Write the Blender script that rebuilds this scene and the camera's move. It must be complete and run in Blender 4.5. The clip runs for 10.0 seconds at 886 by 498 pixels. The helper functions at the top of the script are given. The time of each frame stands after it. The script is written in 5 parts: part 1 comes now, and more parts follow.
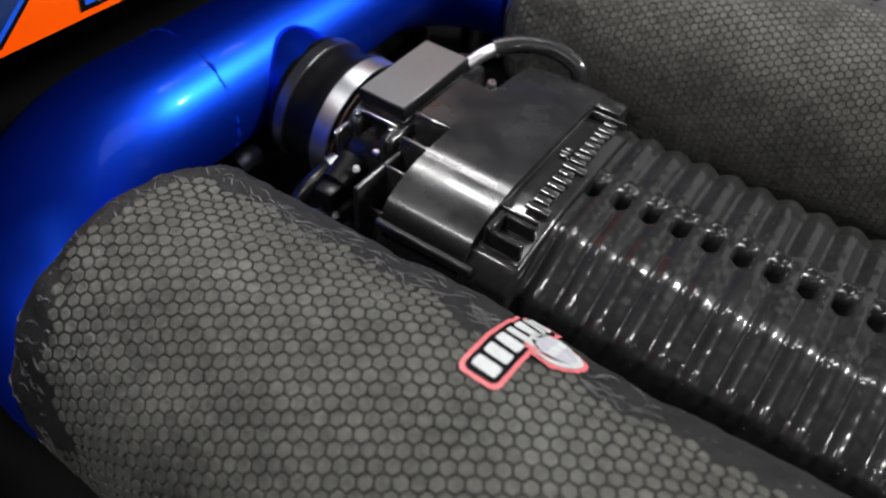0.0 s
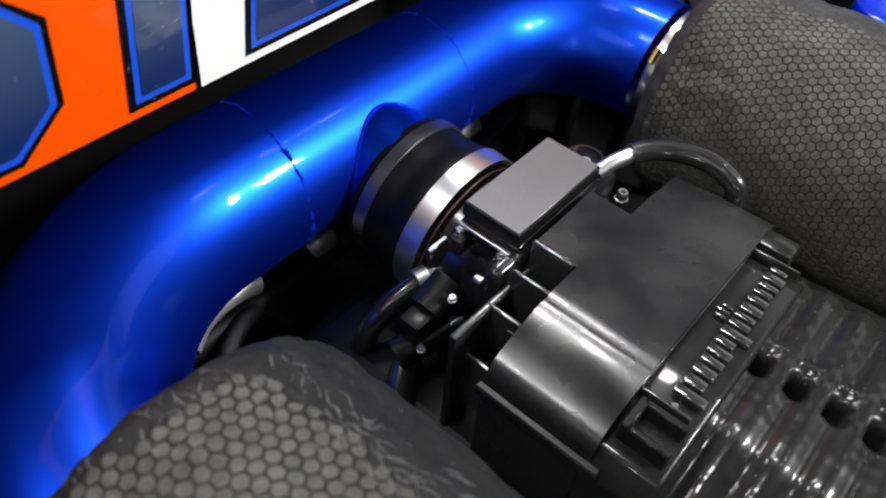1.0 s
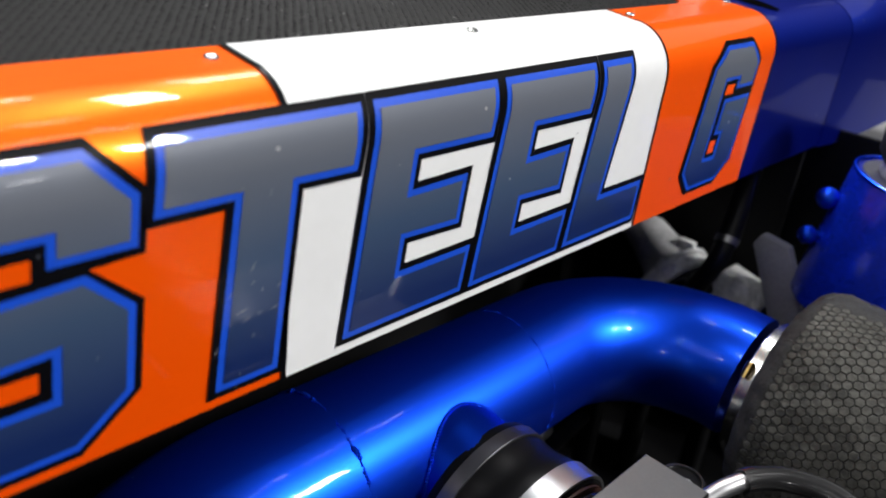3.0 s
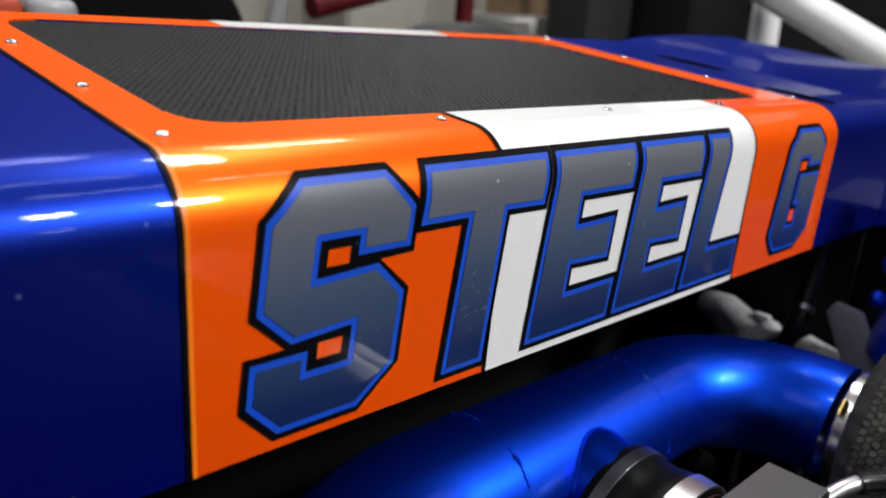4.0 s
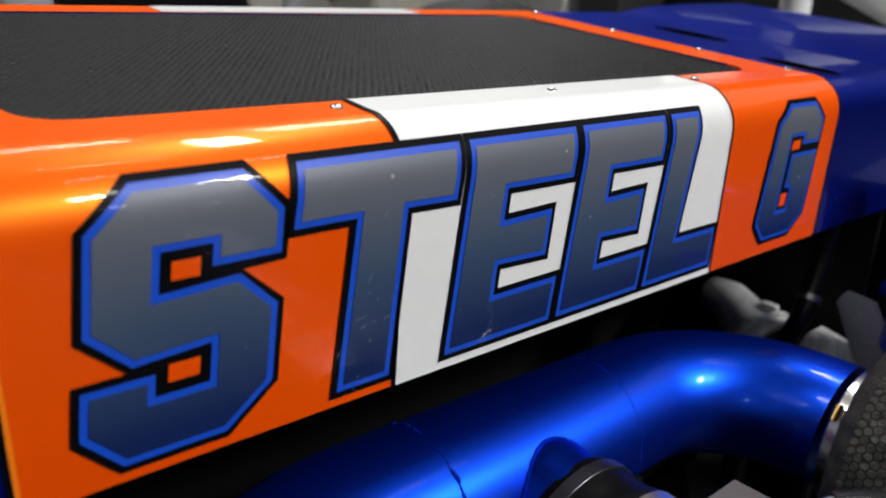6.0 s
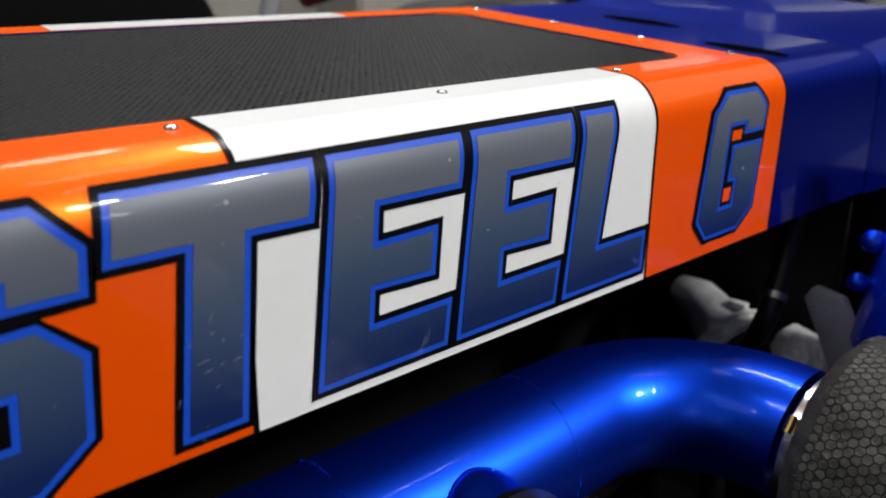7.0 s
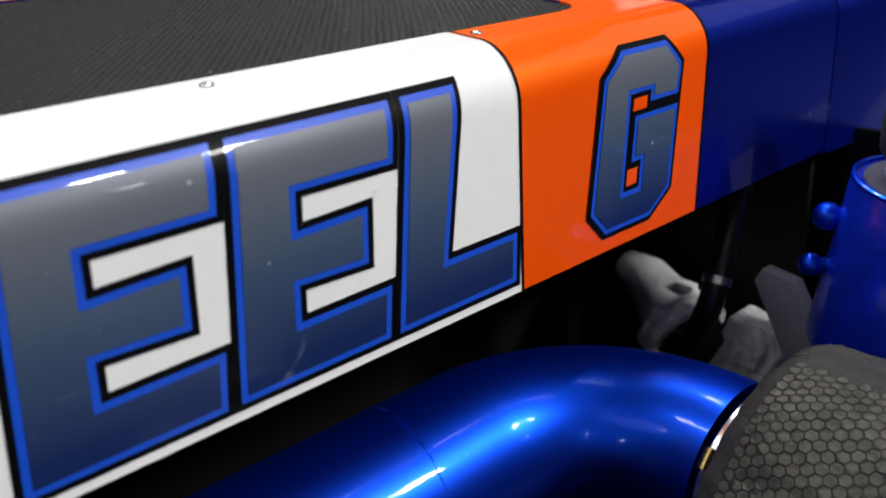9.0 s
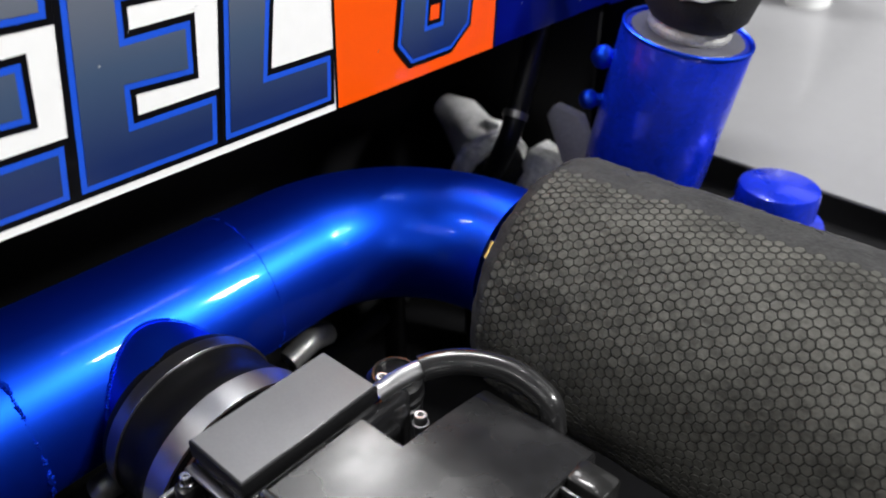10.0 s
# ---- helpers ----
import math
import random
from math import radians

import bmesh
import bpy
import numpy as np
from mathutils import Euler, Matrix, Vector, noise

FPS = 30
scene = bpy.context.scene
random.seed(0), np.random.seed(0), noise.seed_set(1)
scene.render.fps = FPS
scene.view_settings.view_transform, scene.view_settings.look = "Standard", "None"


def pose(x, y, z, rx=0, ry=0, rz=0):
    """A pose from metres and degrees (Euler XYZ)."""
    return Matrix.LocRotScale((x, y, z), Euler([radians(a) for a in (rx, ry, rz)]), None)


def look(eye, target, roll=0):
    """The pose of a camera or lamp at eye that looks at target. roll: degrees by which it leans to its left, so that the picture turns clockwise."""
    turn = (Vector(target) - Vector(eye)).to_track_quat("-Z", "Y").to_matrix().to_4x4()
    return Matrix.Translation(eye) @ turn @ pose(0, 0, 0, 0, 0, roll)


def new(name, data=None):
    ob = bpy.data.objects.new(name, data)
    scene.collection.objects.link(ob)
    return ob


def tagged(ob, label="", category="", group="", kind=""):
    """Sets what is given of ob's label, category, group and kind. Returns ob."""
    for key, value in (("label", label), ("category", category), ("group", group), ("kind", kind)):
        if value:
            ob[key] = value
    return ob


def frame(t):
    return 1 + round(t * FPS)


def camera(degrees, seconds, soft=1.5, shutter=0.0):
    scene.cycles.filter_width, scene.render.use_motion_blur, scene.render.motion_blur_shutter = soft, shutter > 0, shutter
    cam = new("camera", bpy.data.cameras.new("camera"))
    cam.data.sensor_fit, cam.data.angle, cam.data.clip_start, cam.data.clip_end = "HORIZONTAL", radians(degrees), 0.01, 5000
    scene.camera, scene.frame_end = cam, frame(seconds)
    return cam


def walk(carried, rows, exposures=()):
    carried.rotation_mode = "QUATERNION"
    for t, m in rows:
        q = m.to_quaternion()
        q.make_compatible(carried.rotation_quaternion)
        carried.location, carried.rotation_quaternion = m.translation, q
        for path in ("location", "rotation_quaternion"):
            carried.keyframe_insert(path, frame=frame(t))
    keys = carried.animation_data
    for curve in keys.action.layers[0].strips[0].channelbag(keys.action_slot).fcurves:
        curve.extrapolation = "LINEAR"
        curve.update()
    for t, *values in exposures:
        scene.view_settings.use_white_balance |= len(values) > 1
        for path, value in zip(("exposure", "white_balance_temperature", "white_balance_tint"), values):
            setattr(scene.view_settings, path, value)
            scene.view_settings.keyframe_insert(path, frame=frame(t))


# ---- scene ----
cam = camera(60.0, 10.0, soft=1.9)
cam.data.dof.use_dof, cam.data.dof.focus_distance, cam.data.dof.aperture_fstop = True, 0.42, 7.0
PATH = [
    (0, (-0.0057, 0.1178, 1.0056), (-0.3611, 0.7054, 0.2787), 4.81),
    (0.5, (-0.0696, 0.1732, 0.9894), (-0.4608, 0.7226, 0.2511), 4.89),
    (0.8, (-0.0903, 0.1938, 0.9806), (-0.4970, 0.7378, 0.2466), 5.12),
    (1, (-0.1129, 0.2081, 0.9884), (-0.5208, 0.7487, 0.2526), 5.31),
    (1.2, (-0.1238, 0.2180, 0.9992), (-0.5596, 0.7691, 0.2876), 4.02),
    (1.5, (-0.1511, 0.2520, 1.0004), (-0.6073, 0.8094, 0.3068), 2.60),
    (2, (-0.1693, 0.2658, 1.0216), (-0.6664, 0.8416, 0.3725), 1.46),
    (2.1, (-0.1686, 0.2695, 1.0291), (-0.6768, 0.8380, 0.3822), 0.46),
    (2.2, (-0.1736, 0.2659, 1.0281), (-0.6843, 0.8521, 0.3992), 1.73),
    (3.3, (-0.1441, 0.1766, 0.9562), (-0.7862, 0.8355, 0.5642), 5.40),
    (3.5, (-0.1377, 0.1457, 0.9553), (-0.7951, 0.8082, 0.5963), 4.70),
    (4, (-0.1328, 0.0878, 0.9489), (-0.8198, 0.7536, 0.6579), 3.90),
    (4.5, (-0.1299, 0.0661, 0.9463), (-0.8330, 0.7263, 0.6821), 3.55),
    (5, (-0.1264, 0.0901, 0.9436), (-0.8385, 0.7368, 0.6704), 3.37),
    (5.5, (-0.1200, 0.1288, 0.9450), (-0.8364, 0.7634, 0.6550), 2.40),
    (5.7, (-0.1186, 0.1449, 0.9483), (-0.8411, 0.7653, 0.6432), 2.41),
    (6.8, (-0.1072, 0.2340, 0.9519), (-0.8358, 0.8359, 0.6251), -0.10),
    (7, (-0.1037, 0.2479, 0.9489), (-0.8401, 0.8445, 0.6299), -1.53),
    (7.5, (-0.1029, 0.2827, 0.9471), (-0.8400, 0.8720, 0.6163), -2.78),
    (8, (-0.1072, 0.3192, 0.9416), (-0.8470, 0.8992, 0.6004), -3.63),
    (8.5, (-0.1164, 0.3564, 0.9416), (-0.8544, 0.9225, 0.5743), -4.32),
    (9, (-0.1150, 0.3901, 0.9486), (-0.8526, 0.9453, 0.5643), -5.19),
    (9.5, (-0.0944, 0.4035, 0.9407), (-0.7794, 0.9958, 0.5165), -4.28),
    (9.6, (-0.0923, 0.3968, 0.9386), (-0.7468, 1.0026, 0.4862), -3.68),
    (9.8, (-0.0660, 0.3869, 0.9404), (-0.6831, 0.9905, 0.4355), -2.38),
    (10, (-0.0490, 0.3529, 0.9492), (-0.5975, 0.9901, 0.4078), 0.18),
]
walk(cam, [(t, look(eye, target, roll)) for t, eye, target, roll in PATH], exposures=[(0, 0.2), (1.0, 0.28), (2.2, 0.08), (3.3, -0.32), (4.5, -0.44), (5.7, -0.56), (7.0, -0.53), (8.5, -0.48), (9.5, -0.32), (10, 0.14)])

# ---- world and lamps ----
world = bpy.data.worlds.new("hall_air")
scene.world = world
world.use_nodes = True
world.node_tree.nodes["Background"].inputs[0].default_value = (0.75, 0.8, 0.9, 1)
world.node_tree.nodes["Background"].inputs[1].default_value = 0.03


def area_lamp(name, x, y, z, sx, sy, watts, colour=(0.99, 0.985, 0.985), target=None):
    data = bpy.data.lights.new(name, "AREA")
    data.shape, data.size, data.size_y, data.energy, data.color = "RECTANGLE", sx, sy, watts, colour
    ob = new(name, data)
    ob.matrix_world = look((x, y, z), target or (x, y + 0.001, 0))
    return ob


def small_lamp(name, x, y, z, radius, watts, colour=(0.99, 0.985, 0.985)):
    data = bpy.data.lights.new(name, "POINT")
    data.shadow_soft_size, data.energy, data.color = radius, watts, colour
    ob = new(name, data)
    ob.location = (x, y, z)
    return ob


CEIL = 4.6
LZ = CEIL - 0.3
BAY = (-0.3, 0.5, 0.65)
area_lamp("ceiling_strip_lamp", 1.05, 1.47, LZ, 0.08, 0.76, 5.5)
area_lamp("ceiling_strip_lamp", 1.05, 2.33, LZ, 0.08, 0.76, 5.5)
area_lamp("ceiling_panel_or_fill_lamp", 4.1, 2.75, LZ, 0.4, 0.6, 325, target=BAY)
small_lamp("hall_spot_lamp", 8.4, 2.8, 4.1, 0.2, 40)
small_lamp("hall_spot_lamp", 8.6, 4.0, 2.15, 0.08, 5)
small_lamp("hall_spot_lamp", 7.0, -4.2, 3.3, 0.3, 130)
small_lamp("hall_spot_lamp", 4.0, -7.0, 2.7, 0.25, 90)
small_lamp("hall_spot_lamp", -0.3, -3.8, LZ, 0.2, 50)
area_lamp("ceiling_panel_or_fill_lamp", 3.6, 1.6, LZ, 0.3, 0.3, 100, target=BAY)
area_lamp("ceiling_strip_lamp", -0.3, 1.2, LZ, 0.08, 0.6, 4.0)
area_lamp("ceiling_strip_lamp", -1.5, 1.85, LZ, 1.3, 0.3, 105)
area_lamp("ceiling_panel_or_fill_lamp", -3.6, -1.8, LZ, 0.5, 0.8, 45)
area_lamp("ceiling_strip_lamp", -1.45, -1.3, LZ, 1.2, 0.3, 75)
# Added fill from behind the camera; stands for no known fixture.
area_lamp("ceiling_panel_or_fill_lamp", 1.0, -3.0, LZ, 2.4, 2.0, 22, target=BAY)
# Broad fill added for the far sleeve, not a lamp of the hall.
area_lamp("ceiling_panel_or_fill_lamp", 0.6, 5.0, LZ, 4.0, 3.0, 34, target=BAY)
area_lamp("ceiling_panel_or_fill_lamp", -3.7, 1.3, LZ, 0.5, 0.8, 40)
area_lamp("ceiling_panel_or_fill_lamp", -3.0, 2.9, LZ, 1.0, 1.0, 70)
for lx, ly, lw in ((2.0, -1.75, 13), (2.5, -2.1, 12), (1.3, -1.9, 5)):
    small_lamp("ceiling_spot_lamp", lx, ly, LZ, 0.04, lw)


# ---- materials ----
def mat(name, colour, rough=0.5, metal=0.0, coat=0.0, coat_rough=0.03, vary=0.0, scale=40.0, bump=0.0, bump_scale=300.0, rough_vary=0.0, spec=0.5):
    """A node material: base colour varied at two scales, roughness varied, fine relief."""
    m = bpy.data.materials.new(name)
    m.use_nodes = True
    t = m.node_tree
    b = t.nodes["Principled BSDF"]
    b.inputs["Base Color"].default_value = (*colour, 1)
    b.inputs["Roughness"].default_value = rough
    b.inputs["Metallic"].default_value = metal
    b.inputs["Coat Weight"].default_value = coat
    b.inputs["Coat Roughness"].default_value = coat_rough
    b.inputs["Specular IOR Level"].default_value = spec
    tc = t.nodes.new("ShaderNodeTexCoord")

    def tex(s, detail=4):
        n = t.nodes.new("ShaderNodeTexNoise")
        n.inputs["Scale"].default_value = s
        n.inputs["Detail"].default_value = detail
        t.links.new(tc.outputs["Object"], n.inputs["Vector"])
        return n
    if vary:
        big, fine = tex(scale), tex(scale * 9)
        add = t.nodes.new("ShaderNodeMath")
        add.operation = "ADD"
        t.links.new(big.outputs["Fac"], add.inputs[0])
        t.links.new(fine.outputs["Fac"], add.inputs[1])
        ramp = t.nodes.new("ShaderNodeMapRange")
        ramp.inputs["From Min"].default_value, ramp.inputs["From Max"].default_value = 0.7, 1.3
        ramp.inputs["To Min"].default_value, ramp.inputs["To Max"].default_value = 1 - vary, 1 + vary
        t.links.new(add.outputs[0], ramp.inputs["Value"])
        mix = t.nodes.new("ShaderNodeVectorMath")
        mix.operation = "SCALE"
        mix.inputs[0].default_value = colour
        t.links.new(ramp.outputs[0], mix.inputs["Scale"])
        t.links.new(mix.outputs[0], b.inputs["Base Color"])
    if rough_vary:
        n = tex(scale * 1.7)
        r = t.nodes.new("ShaderNodeMapRange")
        r.inputs["From Min"].default_value, r.inputs["From Max"].default_value = 0.35, 0.65
        r.inputs["To Min"].default_value, r.inputs["To Max"].default_value = max(0.02, rough - rough_vary), rough + rough_vary
        t.links.new(n.outputs["Fac"], r.inputs["Value"])
        t.links.new(r.outputs[0], b.inputs["Roughness"])
    if bump:
        n = tex(bump_scale, 3)
        bp = t.nodes.new("ShaderNodeBump")
        bp.inputs["Strength"].default_value = bump
        bp.inputs["Distance"].default_value = 0.001
        t.links.new(n.outputs["Fac"], bp.inputs["Height"])
        t.links.new(bp.outputs[0], b.inputs["Normal"])
    return m


def candy(name, colour, flake, share=0.5, rough=0.36, coat=1.0, metal=0.0):
    """Candy or pearl paint: a coloured base, a broad lobe of tinted flakes, and a clear coat over both."""
    m = mat(name, colour, 0.42, metal, coat=coat, coat_rough=0.025, spec=0.1)
    t = m.node_tree
    b = t.nodes["Principled BSDF"]
    out = t.nodes["Material Output"]
    tc = t.nodes.new("ShaderNodeTexCoord")
    v = t.nodes.new("ShaderNodeTexVoronoi")
    v.inputs["Scale"].default_value = 2600
    t.links.new(tc.outputs["Object"], v.inputs["Vector"])
    sep = t.nodes.new("ShaderNodeSeparateColor")
    t.links.new(v.outputs["Color"], sep.inputs[0])
    cloud = t.nodes.new("ShaderNodeTexNoise")
    cloud.inputs["Scale"].default_value = 9
    t.links.new(tc.outputs["Object"], cloud.inputs["Vector"])
    gl = t.nodes.new("ShaderNodeBsdfAnisotropic")
    gl.inputs["Color"].default_value = (*flake, 1)
    r = t.nodes.new("ShaderNodeMapRange")
    r.inputs["To Min"].default_value, r.inputs["To Max"].default_value = rough - 0.025, rough + 0.025
    t.links.new(sep.outputs[0], r.inputs["Value"])
    t.links.new(r.outputs[0], gl.inputs["Roughness"])
    f = t.nodes.new("ShaderNodeMapRange")
    f.inputs["From Min"].default_value, f.inputs["From Max"].default_value = 0.3, 0.7
    f.inputs["To Min"].default_value, f.inputs["To Max"].default_value = share * 0.88, share * 1.12
    t.links.new(cloud.outputs["Fac"], f.inputs["Value"])
    mix = t.nodes.new("ShaderNodeMixShader")
    t.links.new(f.outputs[0], mix.inputs[0])
    t.links.new(b.outputs[0], mix.inputs[1])
    t.links.new(gl.outputs[0], mix.inputs[2])
    t.links.new(mix.outputs[0], out.inputs["Surface"])
    return m


M = dict(
    blue=candy("candy_blue_paint", (0.0006, 0.005, 0.135), (0.004, 0.088, 0.99), 0.62, 0.39, 0.6, 0.0),
    hood_blue=candy("hood_blue_paint", (0.0004, 0.0010, 0.085), (0.002, 0.048, 0.62), 0.38, 0.37, 0.35),
    orange=candy("pearl_orange_paint", (1.0, 0.086, 0.0), (1.0, 0.36, 0.006), 0.19, 0.38, 0.5),
    white=mat("gloss_white_paint", (0.84, 0.84, 0.83), 0.32, coat=0.4, vary=0.02, scale=12, spec=0.25),
    black_line=mat("gloss_black_vinyl", (0.003, 0.003, 0.004), 0.4, coat=0.06, vary=0.2, spec=0.06),
    blue_line=mat("royal_blue_vinyl", (0.008, 0.075, 0.58), 0.4, coat=0.3, vary=0.05, spec=0.3),
    yellow_line=mat("amber_pinstripe", (0.95, 0.22, 0.004), 0.35, coat=0.7),
    steel=mat("brushed_steel", (0.60, 0.60, 0.61), 0.36, 1.0, vary=0.03, scale=60, rough_vary=0.02),
    bright=mat("polished_metal", (0.8, 0.8, 0.8), 0.12, 1.0, vary=0.05),
    brass=mat("brass_screw", (0.6, 0.42, 0.16), 0.25, 1.0),
    rubber=mat("black_silicone_hose", (0.005, 0.005, 0.0055), 0.4, spec=0.18, coat=0.12, coat_rough=0.2, vary=0.25, scale=60, bump=0.15, bump_scale=900),
    plastic=mat("gloss_black_casting", (0.0095, 0.0095, 0.0094), 0.32, coat=0.45, coat_rough=0.1, vary=0.35, scale=50, bump=0.03, bump_scale=420, rough_vary=0.04, spec=0.15),
    satin=mat("satin_black_casting", (0.011, 0.011, 0.0117), 0.25, coat=0.08, coat_rough=0.1, vary=0.22, scale=18, rough_vary=0.07),
    plate=mat("grey_anodised_plate", (0.13, 0.13, 0.134), 0.42, 0.6, vary=0.06, scale=70),
    black=mat("black_chassis_paint", (0.004, 0.004, 0.0045), 0.55, spec=0.2, vary=0.3, scale=20),
    cloth=mat("black_mesh_fabric", (0.0095, 0.0095, 0.0096), 0.7, spec=0.2, vary=0.35, scale=45, bump=0.5, bump_scale=500, rough_vary=0.12),
    cell=mat("grey_filter_cells", (0.05, 0.05, 0.044), 0.6, spec=0.25, vary=0.4, scale=30, bump=0.8, bump_scale=260, rough_vary=0.12),
    core=mat("black_filter_core", (0.013, 0.013, 0.0125), 0.7, spec=0.1, vary=0.2, scale=60),
    # Lighter copies of cell, cloth and core that brighten the far sleeve by colour.
    cell_far=mat("far_filter_cells", (0.066, 0.065, 0.058), 0.7, spec=0.2, vary=0.45, scale=26, bump=0.8, bump_scale=260, rough_vary=0.1),
    cloth_far=mat("far_mesh_fabric", (0.033, 0.033, 0.033), 0.75, spec=0.2, vary=0.35, scale=45, bump=0.4, bump_scale=500, rough_vary=0.12),
    core_far=mat("far_filter_core", (0.029, 0.029, 0.027), 0.75, spec=0.1, vary=0.3, scale=60),
    crease=mat("pale_crease_in_mesh", (0.055, 0.055, 0.056), 0.4, spec=0.5, vary=0.4, scale=120),
    alloy=mat("dull_aluminium", (0.5, 0.5, 0.49), 0.4, 0.8, vary=0.15, scale=25),
    foam=mat("black_breather_foam", (0.012, 0.012, 0.012), 0.8, vary=0.4, scale=60, bump=0.6, bump_scale=700),
    red=mat("faded_red_badge", (0.46, 0.10, 0.11), 0.5, vary=0.15, scale=200),
    silver=mat("silver_badge_print", (0.36, 0.37, 0.37), 0.45, vary=0.15, scale=300),
    wall=mat("beige_hall_wall", (0.24, 0.225, 0.19), 0.8, vary=0.1, scale=2.0),
    floor=mat("grey_hall_floor", (0.045, 0.045, 0.047), 0.75, vary=0.15, scale=3.0, rough_vary=0.1),
    ceiling=mat("dark_hall_ceiling", (0.06, 0.06, 0.065), 0.8, vary=0.15, scale=2.0),
    # Near-black for the added hall walls, so paint reflects little.
    dark_wall=mat("near_black_hall_wall", (0.022, 0.022, 0.023), 0.9, vary=0.3, scale=3.0),
    milky=mat("milky_white_plastic", (0.42, 0.42, 0.41), 0.4, vary=0.3, scale=40),
    seat=mat("black_seat_cloth", (0.003, 0.003, 0.003), 0.95, spec=0.1, vary=0.3, scale=30, bump=0.4),
    clamp=mat("satin_stainless", (0.75, 0.75, 0.74), 0.24, 1.0, vary=0.04, scale=60),
    # Fender and pod white, darkened in colour for the weaker light there.
    panel_white=mat("dimmed_panel_paint", (0.235, 0.235, 0.242), 0.4, coat=0.3, vary=0.03, scale=6),
    casting=mat("pale_mottled_casting", (0.74, 0.74, 0.72), 0.35, 0.0, vary=0.4, scale=18, bump=0.08, bump_scale=200),
    gloss_hose=mat("glossy_black_tube", (0.012, 0.012, 0.0125), 0.25, coat=0.4, vary=0.2, scale=60),
    dark_steel=mat("dull_dark_steel", (0.36, 0.355, 0.37), 0.34, 1.0, vary=0.04, scale=60),
    braid=mat("black_braided_sleeve", (0.010, 0.010, 0.0105), 0.5, vary=0.5, scale=160, bump=0.9, bump_scale=900),
    gloss=mat("gloss_black_raised_print", (0.02, 0.02, 0.02), 0.18, coat=1.0, coat_rough=0.08),
    grey_paint=mat("bluish_grey_paint", (0.28, 0.28, 0.31), 0.45, vary=0.15, scale=30),
    can_blue=mat("matt_blue_anodising", (0.004, 0.028, 0.60), 0.3, 0.3, coat=0.45, coat_rough=0.08, vary=0.25, scale=24, rough_vary=0.06),
    # Lid's blue-grey stands for a reflection, put into its base colour.
    lid_grey=mat("reflection_toned_lid", (0.2, 0.2, 0.24), 0.35, 0.6, vary=0.1, scale=40),
    ring_grey=mat("pale_cast_ring", (0.5, 0.5, 0.48), 0.5, 0.3, vary=0.3, scale=90),
    scuff=mat("pale_scuff_mark", (0.22, 0.235, 0.26), 0.6, vary=0.2),
    card=mat("brown_cardboard", (0.16, 0.10, 0.055), 0.85, vary=0.2, scale=15),
    copper=mat("rust_red_gasket", (0.045, 0.016, 0.012), 0.5, vary=0.2),
    tyre=mat("tyre_rubber", (0.012, 0.012, 0.012), 0.7, vary=0.2, scale=40, bump=0.3),
    dark_red=mat("dark_red_enamel", (0.075, 0.004, 0.007), 0.6, spec=0.15, vary=0.3, scale=20),
    screen_gloss=mat("glossy_black_screen", (0.004, 0.004, 0.004), 0.5, spec=0.16, vary=0.3, scale=30),
    # Pod's orange, darker than the hood's to hold the shade on it.
    pod_orange=mat("shaded_orange_plastic", (0.36, 0.045, 0.012), 0.55, spec=0.2, vary=0.2, scale=20),
    # Flat black that stands for the shade inside the vent slots.
    vent_shade=mat("black_vent_shade", (0.002, 0.002, 0.002), 0.95, spec=0.0, vary=0.3, scale=80),
    chequer=mat("woven_black_screen", (0.005, 0.005, 0.005), 0.5, spec=0.2, vary=0.3, scale=30),
)


def dusty(m, scale=70.0, size=0.035, tone=(0.5, 0.5, 0.48), amount=0.6):
    """Sparse pale dusty specks and a faint dull film over a paint."""
    t = m.node_tree
    b = t.nodes["Principled BSDF"]
    tc = t.nodes.new("ShaderNodeTexCoord")
    v = t.nodes.new("ShaderNodeTexVoronoi")
    v.inputs["Scale"].default_value = scale
    t.links.new(tc.outputs["Object"], v.inputs["Vector"])
    sep = t.nodes.new("ShaderNodeSeparateColor")
    t.links.new(v.outputs["Color"], sep.inputs[0])
    lim = t.nodes.new("ShaderNodeMath")
    lim.operation = "MULTIPLY"
    lim.inputs[1].default_value = size * 2
    t.links.new(sep.outputs[0], lim.inputs[0])
    less = t.nodes.new("ShaderNodeMath")
    less.operation = "LESS_THAN"
    t.links.new(v.outputs["Distance"], less.inputs[0])
    t.links.new(lim.outputs[0], less.inputs[1])
    fac = t.nodes.new("ShaderNodeMath")
    fac.operation = "MULTIPLY"
    fac.inputs[1].default_value = amount
    t.links.new(less.outputs[0], fac.inputs[0])
    mix = t.nodes.new("ShaderNodeMix")
    mix.data_type = "RGBA"
    mix.inputs["B"].default_value = (*tone, 1)
    socket = b.inputs["Base Color"]
    if socket.links:
        t.links.new(socket.links[0].from_socket, mix.inputs["A"])
    else:
        mix.inputs["A"].default_value = socket.default_value
    t.links.new(fac.outputs[0], mix.inputs["Factor"])
    t.links.new(mix.outputs["Result"], socket)
    return m


